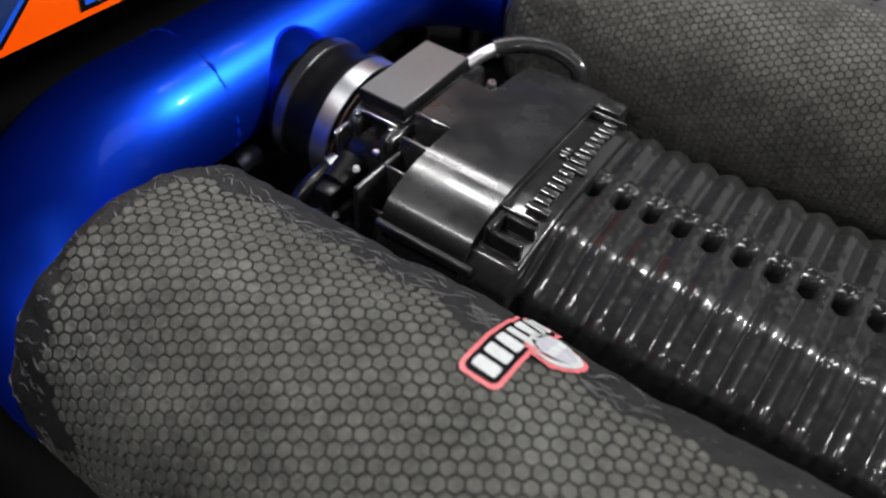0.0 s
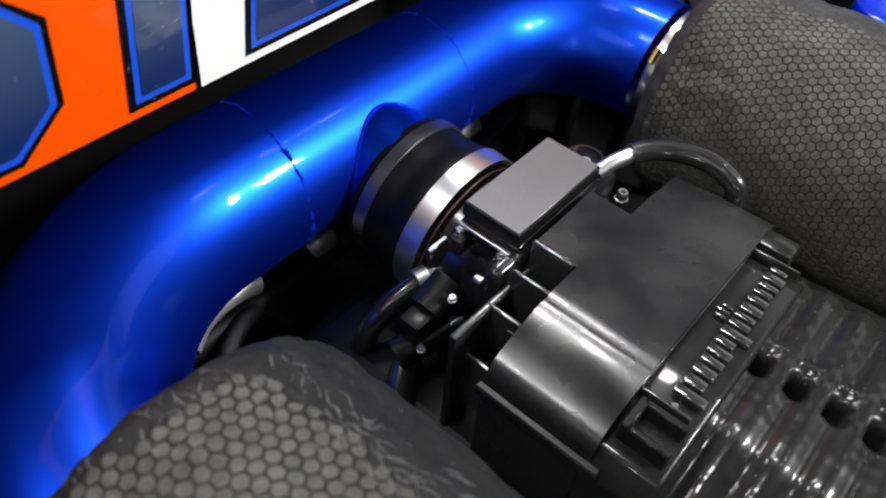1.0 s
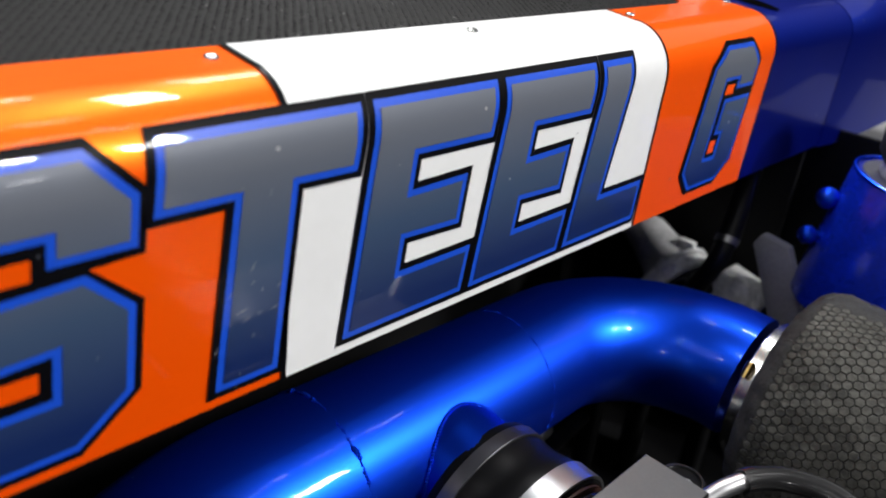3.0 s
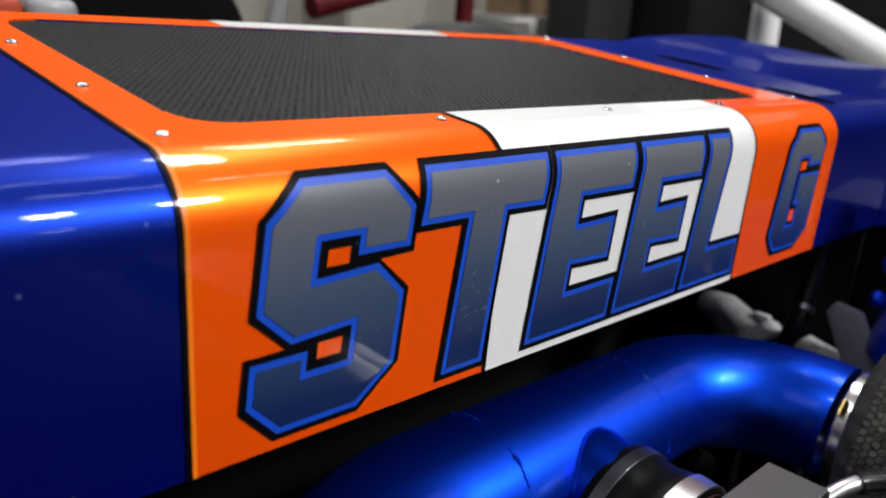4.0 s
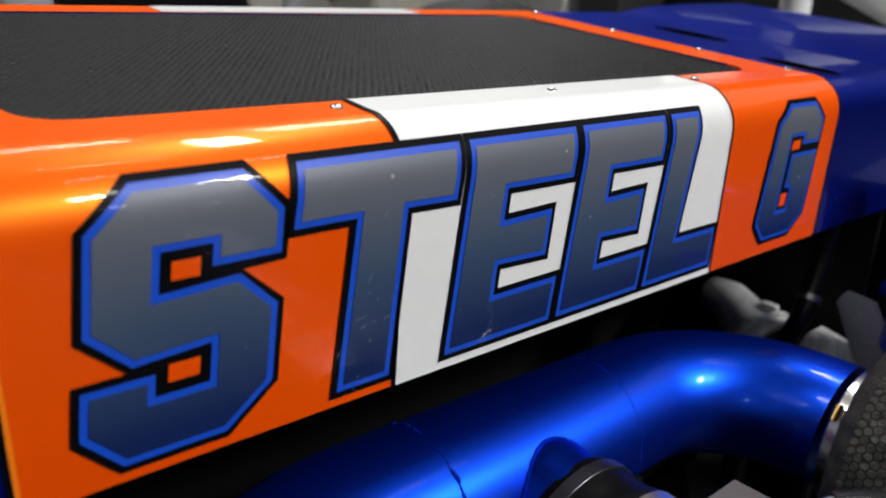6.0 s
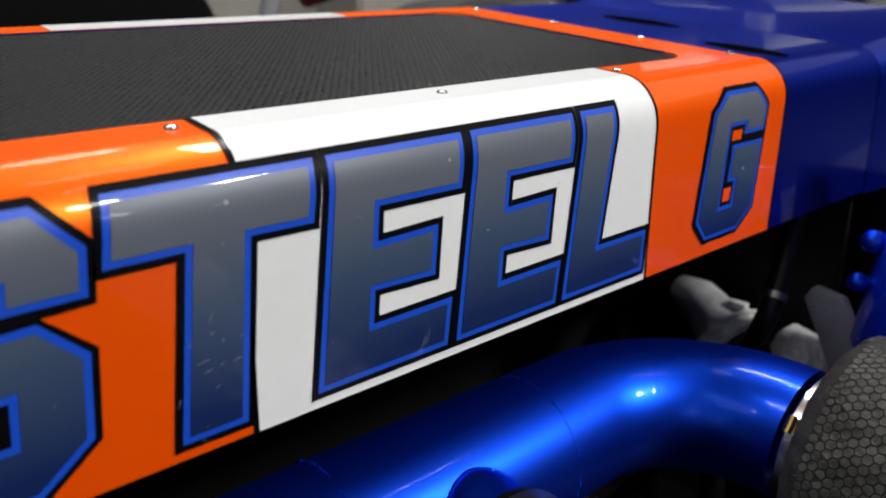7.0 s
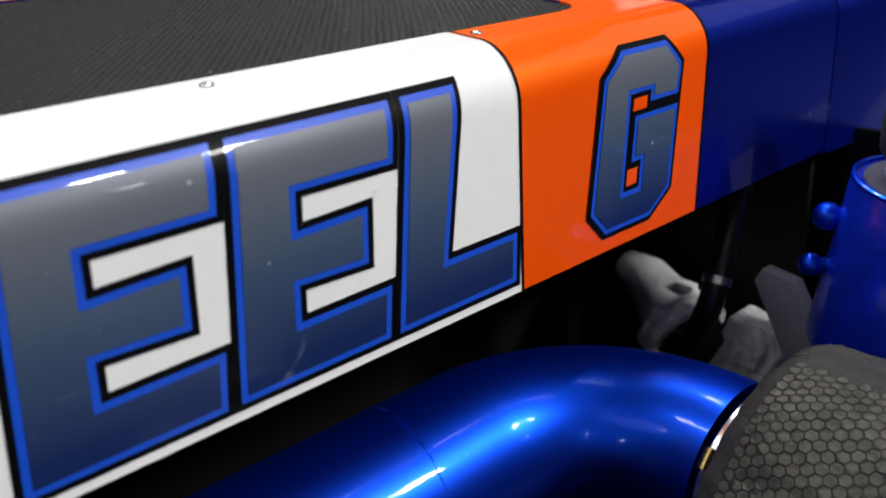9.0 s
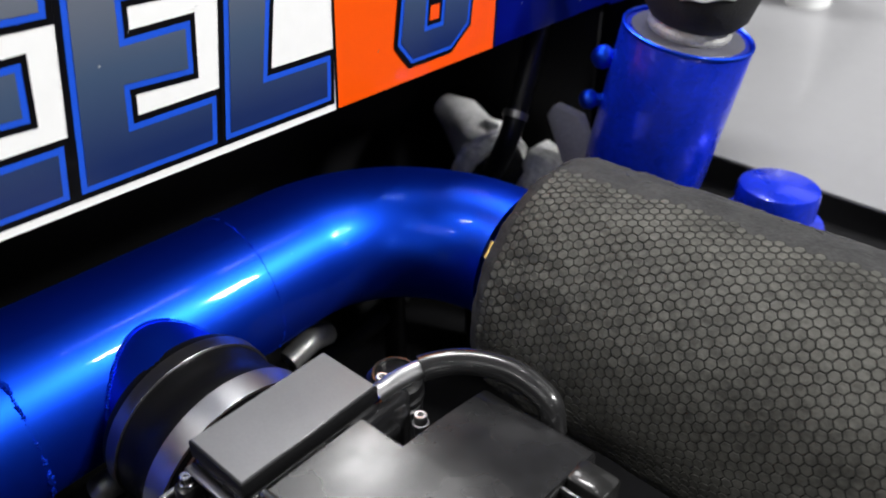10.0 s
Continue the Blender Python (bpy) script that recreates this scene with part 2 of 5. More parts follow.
def letter_material():
    """Silver-grey vinyl print that fades to navy towards the foot of the letters."""
    m = mat("fading_letter_print", (0.2, 0.22, 0.25), 0.42, 0.1, coat=0.5, spec=0.3)
    t = m.node_tree
    b = t.nodes["Principled BSDF"]
    tc = t.nodes.new("ShaderNodeTexCoord")
    s = t.nodes.new("ShaderNodeSeparateXYZ")
    t.links.new(tc.outputs["Object"], s.inputs[0])
    r = t.nodes.new("ShaderNodeMapRange")
    r.inputs["From Min"].default_value, r.inputs["From Max"].default_value = 0.785, 0.87
    t.links.new(s.outputs["Z"], r.inputs["Value"])
    ramp = t.nodes.new("ShaderNodeValToRGB")
    ramp.color_ramp.elements[0].color = (0.006, 0.02, 0.10, 1)
    ramp.color_ramp.elements[1].color = (0.135, 0.148, 0.178, 1)
    mid = ramp.color_ramp.elements.new(0.5)
    mid.color = (0.045, 0.078, 0.145, 1)
    t.links.new(r.outputs[0], ramp.inputs["Fac"])
    t.links.new(ramp.outputs["Color"], b.inputs["Base Color"])
    return m


M["letter"] = letter_material()


def island_tones(m, spread):
    """Each small piece gets a tone of its own."""
    t = m.node_tree
    socket = t.nodes["Principled BSDF"].inputs["Base Color"]
    geo = t.nodes.new("ShaderNodeNewGeometry")
    r = t.nodes.new("ShaderNodeMapRange")
    r.inputs["To Min"].default_value, r.inputs["To Max"].default_value = 1 - spread, 1 + spread
    t.links.new(geo.outputs["Random Per Island"], r.inputs["Value"])
    s = t.nodes.new("ShaderNodeVectorMath")
    s.operation = "SCALE"
    t.links.new(socket.links[0].from_socket, s.inputs[0])
    t.links.new(r.outputs[0], s.inputs["Scale"])
    t.links.new(s.outputs[0], socket)


island_tones(M["cell"], 0.12)
island_tones(M["cell_far"], 0.1)
island_tones(M["screen_gloss"], 0.5)
dusty(M["letter"], 60, 0.03)
dusty(M["hood_blue"], 50, 0.03, (0.35, 0.38, 0.5))
dusty(M["blue"], 60, 0.025, (0.2, 0.3, 0.6))
dusty(M["white"], 45, 0.022, (0.3, 0.29, 0.27))
dusty(M["plastic"], 160, 0.05, (0.16, 0.15, 0.13))
dusty(M["satin"], 170, 0.04, (0.06, 0.06, 0.06), 0.5)
dusty(M["cloth"], 220, 0.07, (0.15, 0.15, 0.14))
dusty(M["chequer"], 120, 0.05)


# ---- building helpers ----
def part(name, bm, material, parent=None, label="", smooth=False):
    me = bpy.data.meshes.new(name)
    bmesh.ops.recalc_face_normals(bm, faces=bm.faces)
    bm.to_mesh(me)
    bm.free()
    return mesh_part(name, me, material, parent, label, smooth)


def mesh_part(name, me, material, parent=None, label="", smooth=False):
    me.materials.append(material)
    if smooth:
        me.shade_smooth()
        me.set_sharp_from_angle(angle=radians(38))
    ob = new(name, me)
    ob.parent = parent
    return tagged(ob, label) if label else ob


def thing(name, label, category, group="", kind="", at=(0, 0, 0)):
    """An Empty at the thing's base. Parts keep world coordinates."""
    return tagged(new(name), label, category, group, kind)


def box(x0, x1, y0, y1, z0, z1, bevel=0.0, segs=2, bm=None):
    own = bmesh.new()
    bmesh.ops.create_cube(own, size=1)
    for v in own.verts:
        v.co = Vector(((x0 + x1) / 2 + v.co.x * (x1 - x0), (y0 + y1) / 2 + v.co.y * (y1 - y0), (z0 + z1) / 2 + v.co.z * (z1 - z0)))
    if bevel:
        bmesh.ops.bevel(own, geom=own.edges[:], offset=bevel, segments=segs, profile=0.5, affect="EDGES")
    if bm is None:
        return own
    join(bm, own)
    return bm


def join(bm, other):
    me = bpy.data.meshes.new("tmp")
    other.to_mesh(me)
    other.free()
    bm.from_mesh(me)
    bpy.data.meshes.remove(me)


def lathe(profile, m=None, n=48, bm=None):
    """Turn (radius, height) pairs round z, then move by m; end points of radius 0 close it."""
    bm = bm or bmesh.new()
    rings = []
    for r, h in profile:
        if r < 1e-6:
            rings.append([bm.verts.new((0, 0, h))])
        else:
            rings.append([bm.verts.new((r * math.cos(2 * math.pi * k / n), r * math.sin(2 * math.pi * k / n), h)) for k in range(n)])
    for a, b in zip(rings, rings[1:]):
        for k in range(n):
            l = (k + 1) % n
            if len(a) == 1 and len(b) > 1:
                bm.faces.new((a[0], b[k], b[l]))
            elif len(b) == 1 and len(a) > 1:
                bm.faces.new((a[k], a[l], b[0]))
            elif len(a) > 1:
                bm.faces.new((a[k], a[l], b[l], b[k]))
    if m is not None:
        bmesh.ops.transform(bm, matrix=m, verts=[v for ring in rings for v in ring])
    return bm


ALONG_X = Matrix.Rotation(radians(90), 4, "Y")


def along_x(x, y, z):
    """Pose that turns the lathe's height into +x from the point given."""
    return Matrix.Translation((x, y, z)) @ ALONG_X


def tube(points, radius, n=16, closed_ends=True, bm=None):
    """A round tube through points (already dense), radius a number or a function of 0..1."""
    bm = bm or bmesh.new()
    pts = [Vector(p) for p in points]
    rings, ref = [], None
    for i, p in enumerate(pts):
        d = (pts[min(i + 1, len(pts) - 1)] - pts[max(i - 1, 0)]).normalized()
        if ref is None:
            ref = d.orthogonal().normalized()
        ref = (ref - d * ref.dot(d)).normalized()
        side = d.cross(ref)
        r = radius(i / (len(pts) - 1)) if callable(radius) else radius
        rings.append([bm.verts.new(p + r * (math.cos(2 * math.pi * k / n) * ref + math.sin(2 * math.pi * k / n) * side)) for k in range(n)])
    for a, b in zip(rings, rings[1:]):
        for k in range(n):
            bm.faces.new((a[k], a[(k + 1) % n], b[(k + 1) % n], b[k]))
    if closed_ends:
        bm.faces.new(rings[0][::-1])
        bm.faces.new(rings[-1])
    return bm


def spline(points, steps=10):
    """Catmull-Rom through the points."""
    p = [Vector(q) for q in points]
    p = [2 * p[0] - p[1]] + p + [2 * p[-1] - p[-2]]
    out = []
    for i in range(1, len(p) - 2):
        for s in range(steps):
            t = s / steps
            out.append(0.5 * (2 * p[i] + (p[i + 1] - p[i - 1]) * t + (2 * p[i - 1] - 5 * p[i] + 4 * p[i + 1] - p[i + 2]) * t * t + (3 * p[i] - p[i - 1] - 3 * p[i + 1] + p[i + 2]) * t ** 3))
    out.append(p[-2])
    return out


def loft(sections, cap=False):
    """Skin through sections (lists of points of equal count)."""
    bm = bmesh.new()
    rings = [[bm.verts.new(p) for p in s] for s in sections]
    for a, b in zip(rings, rings[1:]):
        for k in range(len(a) - 1):
            bm.faces.new((a[k], a[k + 1], b[k + 1], b[k]))
    if cap:
        bm.faces.new(rings[0])
        bm.faces.new(rings[-1][::-1])
    return bm


def hexbolt(x, y, z, r, h, direction="z", bm=None):
    own = bmesh.new()
    lathe([(0, 0), (r * 1.25, 0), (r * 1.25, h * 0.2), (r, h * 0.25), (r, h * 0.9), (r * 0.85, h), (r * 0.5, h), (r * 0.45, h * 0.6), (0, h * 0.6)], n=12, bm=own)
    turn = {"z": Matrix(), "x": ALONG_X, "-y": Matrix.Rotation(radians(90), 4, "X"), "-x": Matrix.Rotation(radians(-90), 4, "Y")}[direction]
    bmesh.ops.transform(own, matrix=Matrix.Translation((x, y, z)) @ turn, verts=own.verts)
    if bm is None:
        return own
    join(bm, own)
    return bm


# ---- hood ----
SIDE, FOOT, ARC_Z, ARC_R = -0.3855, 0.7675, 0.8655, 0.03
SLOPE = 0.113
FAR = -0.735


def hood_x(z):
    """Outer surface of the near side at a height."""
    if z <= ARC_Z:
        return SIDE
    return SIDE - ARC_R + math.sqrt(max(ARC_R ** 2 - (z - ARC_Z) ** 2, 0))


def hood_top(x):
    """Height of the hood's top sheet."""
    return ARC_Z + ARC_R + SLOPE * (SIDE - ARC_R - x)


def hood_profile(off=0.0, upto=FAR, foot=FOOT):
    """Points (x, z) of the section from the near foot over the corner to the far side, moved out by off."""
    p = [(SIDE + off, foot), (SIDE + off, (foot + ARC_Z) / 2), (SIDE + off, ARC_Z)]
    for k in range(1, 13):
        a = radians(84 * k / 12)
        p.append((SIDE - ARC_R + (ARC_R + off) * math.cos(a), ARC_Z + (ARC_R + off) * math.sin(a)))
    n = 10
    x0 = p[-1][0]
    for k in range(1, n + 1):
        x = x0 + (upto - x0) * k / n
        p.append((x, hood_top(x) + off))
    return p


hood = thing("hood", "orange, white and blue car hood with block letters and screen", "hood")
MESH_X0, MESH_X1, MESH_Y0, MESH_Y1 = -0.437, -0.706, 0.231, 0.757
OR_Y0, OR_Y1 = 0.203, 0.806


def side_sheet(y0, y1, off, upto, foot=FOOT, y0_top=None, y1_top=None, steps=1):
    """A painted zone that wraps from the foot over the corner as far as x = upto."""
    prof = hood_profile(off, upto, foot)
    secs = []
    for s in range(steps + 1):
        f = s / steps
        row = []
        for k, (x, z) in enumerate(prof):
            g = min(1, max(0, (z - foot) / (0.8955 - foot)))
            a = y0 + ((y0_top if y0_top is not None else y0) - y0) * g
            b = y1 + ((y1_top if y1_top is not None else y1) - y1) * g
            row.append((x, a + (b - a) * f, z))
        secs.append(row)
    return loft(secs)


def top_sheet(x0, x1, y0, y1, off):
    secs = []
    for y in (y0, y1):
        secs.append([(x0 + (x1 - x0) * k / 8, y, hood_top(x0 + (x1 - x0) * k / 8) + off) for k in range(9)])
    return loft(secs)


def solid(bm, depth):
    """Give a sheet real thickness, inwards."""
    bmesh.ops.recalc_face_normals(bm, faces=bm.faces)
    if sum(f.normal.z for f in bm.faces) < 0:
        bmesh.ops.reverse_faces(bm, faces=bm.faces)
    bmesh.ops.solidify(bm, geom=bm.faces[:], thickness=depth)
    return bm


# blue shell in pieces round the screen's opening
shell = side_sheet(-0.12, MESH_Y0, 0.0, MESH_X1, steps=8)
join(shell, side_sheet(MESH_Y0, MESH_Y1, 0.0, MESH_X0, steps=12))
join(shell, side_sheet(MESH_Y1, 0.966, 0.0, MESH_X1, steps=6))
far_rows = []
for y in (-0.12, 0.966):
    row = [(MESH_X1, y, hood_top(MESH_X1)), (FAR, y, hood_top(FAR))]
    for k in range(1, 9):
        a = radians(90 * k / 8)
        row.append((FAR - 0.03 * math.sin(a), y, hood_top(FAR) - 0.03 + 0.03 * math.cos(a)))
    row.append((FAR - 0.03, y, FOOT))
    far_rows.append(row)
join(shell, loft(far_rows))
part("shell", solid(shell, 0.0025), M["hood_blue"], hood, "dark candy blue painted shell", True)
nose_rows = []
for k in range(9):
    f = k / 8
    drop = 0.10 * f * f
    nose_rows.append([(x, -0.12 - 0.3 * f, max(FOOT - 0.05, z - drop)) for x, z in hood_profile(0.0, FAR - 0.03, FOOT - 0.0)])
part("nose", solid(loft(nose_rows), 0.0025), M["hood_blue"], hood, "", True)

L1, L2, L3, L4, L5 = 0.0005, 0.0009, 0.0013, 0.0017, 0.0021
part("orange_panel", side_sheet(OR_Y0, OR_Y1 - 0.0075, L1, MESH_X0, y1_top=OR_Y1, steps=8), M["orange"], hood, "pearl orange painted panel", True)
part("orange_margin", top_sheet(MESH_X0, MESH_X1, OR_Y0, MESH_Y0 - 0.001, L1), M["orange"], hood, "pearl orange front margin", True)
part("orange_margin", top_sheet(MESH_X0, MESH_X1, MESH_Y1 + 0.001, OR_Y1, L1), M["orange"], hood, "pearl orange rear margin", True)
part("orange_margin", top_sheet(MESH_X1, FAR, OR_Y0, OR_Y1, L1), M["orange"], hood, "pearl orange far margin", True)
part("white_panel", side_sheet(0.3685, 0.6430, L2, MESH_X0, y0_top=0.3755, y1_top=0.648, steps=8), M["white"], hood, "gloss white painted panel", True)
part("white_margin", top_sheet(MESH_X1 - 0.001, FAR, 0.39, 0.635, L2), M["white"], hood, "gloss white far margin", True)
part("pinstripe", side_sheet(OR_Y0 - 0.0018, OR_Y0 + 0.0005, L2, MESH_X0), M["black_line"], hood, "black pinstripe", True)
part("pinstripe", top_sheet(MESH_X0, FAR, OR_Y0 - 0.0018, OR_Y0 + 0.0005, L2), M["black_line"], hood, "black pinstripe", True)
part("pinstripe", side_sheet(OR_Y0 + 0.0005, OR_Y0 + 0.0024, L2, MESH_X0), M["yellow_line"], hood, "amber pinstripe", True)
part("pinstripe", side_sheet(OR_Y1 - 0.0075, OR_Y1 - 0.0055, L2, MESH_X0, y0_top=OR_Y1, y1_top=OR_Y1 + 0.002), M["black_line"], hood, "black pinstripe", True)
part("pinstripe", side_sheet(0.6425, 0.6445, L3, MESH_X0, y0_top=0.6475, y1_top=0.6495), M["black_line"], hood, "black pinstripe", True)
part("pinstripe", side_sheet(0.3665, 0.3690, L3, MESH_X0, y0_top=0.3730, y1_top=0.3760), M["black_line"], hood, "black pinstripe", True)

def corner_fill(x, y, sx, sy, r=0.022, n=8):
    """Rounded inner corner of the opening."""
    pts = [(x, y + sy * r), (x - sx * 0.003, y + sy * r), (x - sx * 0.003, y - sy * 0.003), (x + sx * r, y - sy * 0.003)] + [(x + sx * r * (1 - math.sin(radians(90 * k / n))), y + sy * r * (1 - math.cos(radians(90 * k / n)))) for k in range(n)]
    bm = bmesh.new()
    bm.faces.new([bm.verts.new((px, py, hood_top(px) + L1 + 0.0002)) for px, py in pts])
    return solid(bm, 0.002)


for cx, sx in ((MESH_X0, -1), (MESH_X1, 1)):
    for cy, sy in ((MESH_Y0, 1), (MESH_Y1, -1)):
        part("orange_corner", corner_fill(cx, cy, sx, sy), M["orange"], hood, "")

# screen set 2 mm below the opening's edge, with a thin black lip
screen = part("screen", solid(top_sheet(MESH_X0 + 0.006, MESH_X1 - 0.006, MESH_Y0 - 0.006, MESH_Y1 + 0.006, -0.0008), 0.0012), M["chequer"], hood, "black perforated screen insert")
verts, faces = [], []
px, py = 0.0034, 0.0046
for i in range(int((MESH_X0 - MESH_X1) / px)):
    for k in range(int((MESH_Y1 - MESH_Y0) / py)):
        x = MESH_X0 - (i + 0.5) * px
        y = MESH_Y0 + (k + 0.25 + 0.5 * (i % 2)) * py
        z = hood_top(x) - 0.0008
        n0 = len(verts)
        h = 0.0004 + 0.0004 * random.random()
        x, y = x + random.uniform(-0.0003, 0.0003), y + random.uniform(-0.0004, 0.0004)
        verts += [(x - 0.0014, y, z), (x, y - 0.0018, z), (x + 0.0014, y, z), (x, y + 0.0018, z), (x, y - 0.0004, z + h)]
        faces += [(n0, n0 + 1, n0 + 4), (n0 + 1, n0 + 2, n0 + 4), (n0 + 2, n0 + 3, n0 + 4), (n0 + 3, n0, n0 + 4)]
me = bpy.data.meshes.new("dimpling")
me.from_pydata(verts, [], faces)
tagged(mesh_part("dimpling", me, M["screen_gloss"], screen, "raised black dimples"), kind="stuff")


# ---- letters ----
def offset_outline(pts, d):
    """Move a closed outline out by d (in for a negative d), with mitred corners."""
    n = len(pts)
    area = sum(pts[i][0] * pts[(i + 1) % n][1] - pts[(i + 1) % n][0] * pts[i][1] for i in range(n))
    s = 1 if area > 0 else -1
    out = []
    for i in range(n):
        p0, p1, p2 = Vector(pts[i - 1]), Vector(pts[i]), Vector(pts[(i + 1) % n])
        e1, e2 = (p1 - p0).normalized(), (p2 - p1).normalized()
        n1, n2 = s * Vector((e1.y, -e1.x)), s * Vector((e2.y, -e2.x))
        k = (n1 + n2) / max(0.35, 1 + n1.dot(n2))
        q = p1 + d * k
        out.append((q.x, q.y))
    return out


SHEAR, FOOT_LINE = 0.12, 0.77


def letter_sheet(pts, off):
    """Fill an outline (leaning block letter) and lay it on the hood's side, round its corner."""
    bm = bmesh.new()
    vs = [bm.verts.new((u, v, 0)) for u, v in pts]
    es = [bm.edges.new((vs[i], vs[(i + 1) % len(vs)])) for i in range(len(vs))]
    bmesh.ops.triangle_fill(bm, use_beauty=True, edges=es)
    for k in range(9):
        z = ARC_Z + 0.0028 * k
        bmesh.ops.bisect_plane(bm, geom=bm.verts[:] + bm.edges[:] + bm.faces[:], plane_co=(0, z, 0), plane_no=(0, 1, 0))
    for v in bm.verts:
        u, z = v.co.x, v.co.y
        y = u + SHEAR * (z - FOOT_LINE)
        x = hood_x(z)
        nx, nz = (1, 0) if z <= ARC_Z else ((x - SIDE + ARC_R) / ARC_R, (z - ARC_Z) / ARC_R)
        v.co = (x + off * nx, y, z + off * nz)
    return bm


def e_outline(a, b):
    m = b - 0.0135
    i = a + 0.0265
    return [(a, 0.882), (b + 0.001, 0.882), (b, 0.8565), (i, 0.8568), (i, 0.8403), (m, 0.8412), (m, 0.8155), (i, 0.8168), (i, 0.8003), (b - 0.001, 0.8008), (b - 0.002, 0.775), (a - 0.003, 0.775)]


LETTERS = {
    "letter_s": [(0.2405, 0.882), (0.2844, 0.882), (0.301, 0.8665), (0.301, 0.8478), (0.2715, 0.8478), (0.2715, 0.857), (0.251, 0.857), (0.251, 0.8408), (0.2835, 0.8425), (0.301, 0.8265), (0.301, 0.792), (0.2815, 0.775), (0.24, 0.775), (0.2237, 0.7905), (0.2237, 0.8095), (0.251, 0.8095), (0.251, 0.8), (0.273, 0.8), (0.273, 0.8165), (0.242, 0.8145), (0.2242, 0.83), (0.2242, 0.8675)],
    "letter_t": [(0.3075, 0.882), (0.395, 0.882), (0.3938, 0.856), (0.3645, 0.8565), (0.3638, 0.775), (0.3347, 0.775), (0.337, 0.856), (0.306, 0.856)],
    "letter_e": e_outline(0.4015, 0.4775),
    "letter_e_again": e_outline(0.4845, 0.5590),
    "letter_l": [(0.5665, 0.882), (0.5965, 0.882), (0.591, 0.802), (0.637, 0.802), (0.638, 0.775), (0.5625, 0.775)],
    "letter_g": [(0.714, 0.879), (0.753, 0.879), (0.766, 0.8655), (0.7655, 0.8485), (0.7395, 0.8485), (0.7395, 0.8555), (0.7215, 0.8555), (0.7215, 0.8), (0.7355, 0.8), (0.7355, 0.8165), (0.727, 0.8165), (0.727, 0.8425), (0.766, 0.8425), (0.766, 0.7925), (0.7485, 0.779), (0.7085, 0.779), (0.6945, 0.7935), (0.698, 0.867)],
}
HULLS = {
    "letter_s": [(0.2385, 0.8868), (0.2864, 0.8868), (0.3058, 0.8687), (0.3058, 0.8430), (0.2880, 0.8428), (0.3058, 0.8285), (0.3058, 0.7901), (0.2833, 0.7702), (0.2382, 0.7702), (0.2189, 0.7884), (0.2189, 0.8143), (0.2375, 0.8137), (0.2194, 0.8278), (0.2194, 0.8695)],
    "letter_g": [(0.714, 0.879), (0.753, 0.879), (0.766, 0.8655), (0.766, 0.7925), (0.7485, 0.779), (0.7085, 0.779), (0.6945, 0.7935), (0.698, 0.867)],
}
WINDOWS = {"letter_s": [(0.2555, 0.2668, 0.8452, 0.8526), (0.2560, 0.2685, 0.8045, 0.8120)], "letter_g": [(0.7245, 0.7365, 0.8455, 0.8525), (0.7240, 0.7330, 0.8030, 0.8125)]}
for name, outline in LETTERS.items():
    rim = 0.0030 if name == "letter_g" else 0.0031
    edge = 0.0027 if name == "letter_g" else 0.0030
    black = part("letter", letter_sheet(offset_outline(HULLS["letter_s"], -0.0018) if name == "letter_s" else offset_outline(HULLS.get(name, outline), rim), L3), M["black_line"], hood, "block letter with blue and black outlines", True)
    part("blue_outline", letter_sheet(outline, L4), M["blue_line"], black, "royal blue outline", True)
    part("fill", letter_sheet(offset_outline(outline, -edge), L5), M["letter"], black, "grey fill fading to navy", True)
    for u0, u1, v0, v1 in WINDOWS.get(name, ()):
        part("window", letter_sheet([(u0, v0), (u1, v0), (u1, v1), (u0, v1)], L4), M["orange"], black, "small orange square inside the letter")


def scuff(u, v, length, turn):
    """A fine pale scratch on the hood's side."""
    du, dv = math.cos(turn) * length / 2, math.sin(turn) * length / 2
    w = 0.00022
    nu, nv = -math.sin(turn) * w, math.cos(turn) * w
    return part("scuff", letter_sheet([(u - du, v - dv), (u + nu, v + nv), (u + du, v + dv), (u - nu, v - nv)], L5 + 0.0004), M["scuff"], hood, "")


scratch = random.Random(5)
for k in range(16):
    scuff(0.345 + scratch.gauss(0, 0.010), 0.815 + scratch.gauss(0, 0.018), scratch.uniform(0.0015, 0.006), scratch.uniform(0.2, 1.3))
for k in range(14):
    scuff(scratch.uniform(0.24, 0.76), scratch.uniform(0.785, 0.86), scratch.uniform(0.001, 0.004), scratch.uniform(-0.4, 1.6))


def rivet(x, y):
    bm = lathe([(0.0031, 0), (0.0031, 0.0004), (0.0028, 0.0009), (0.0020, 0.0013), (0.0010, 0.0015), (0, 0.0016)], n=20)
    bmesh.ops.transform(bm, matrix=Matrix.Translation((x, y, hood_top(x) + 0.0008)) @ Matrix.Rotation(math.atan(SLOPE), 4, "Y"), verts=bm.verts)
    return part("rivet", bm, M["clamp"], hood, "bright metal button rivet", True)


for y in (0.214, 0.363, 0.510, 0.657):
    rivet(-0.4245, y)
for x in (-0.51, -0.617, -0.721):
    rivet(x, 0.214)
for x in (-0.43, -0.514, -0.613, -0.72):
    rivet(x, 0.8)

# ---- cowl behind the hood ----
cowl = thing("cowl", "dark blue painted cowl that rises behind the hood", "cowl")
rows = []
for y, out, lift in ((0.968, 0.0, 0.0), (0.984, 0.002, 0.0004), (1.0, 0.004, 0.0008), (1.03, 0.006, 0.0018), (1.08, 0.007, 0.0036), (1.16, 0.007, 0.006), (1.25, 0.006, 0.008)):
    rows.append([(x, y, z + lift * min(1, max(0, (z - 0.85) / 0.045))) for x, z in hood_profile(out, FAR, 0.765)])
part("panel", solid(loft(rows), 0.003), M["hood_blue"], cowl, "", True)
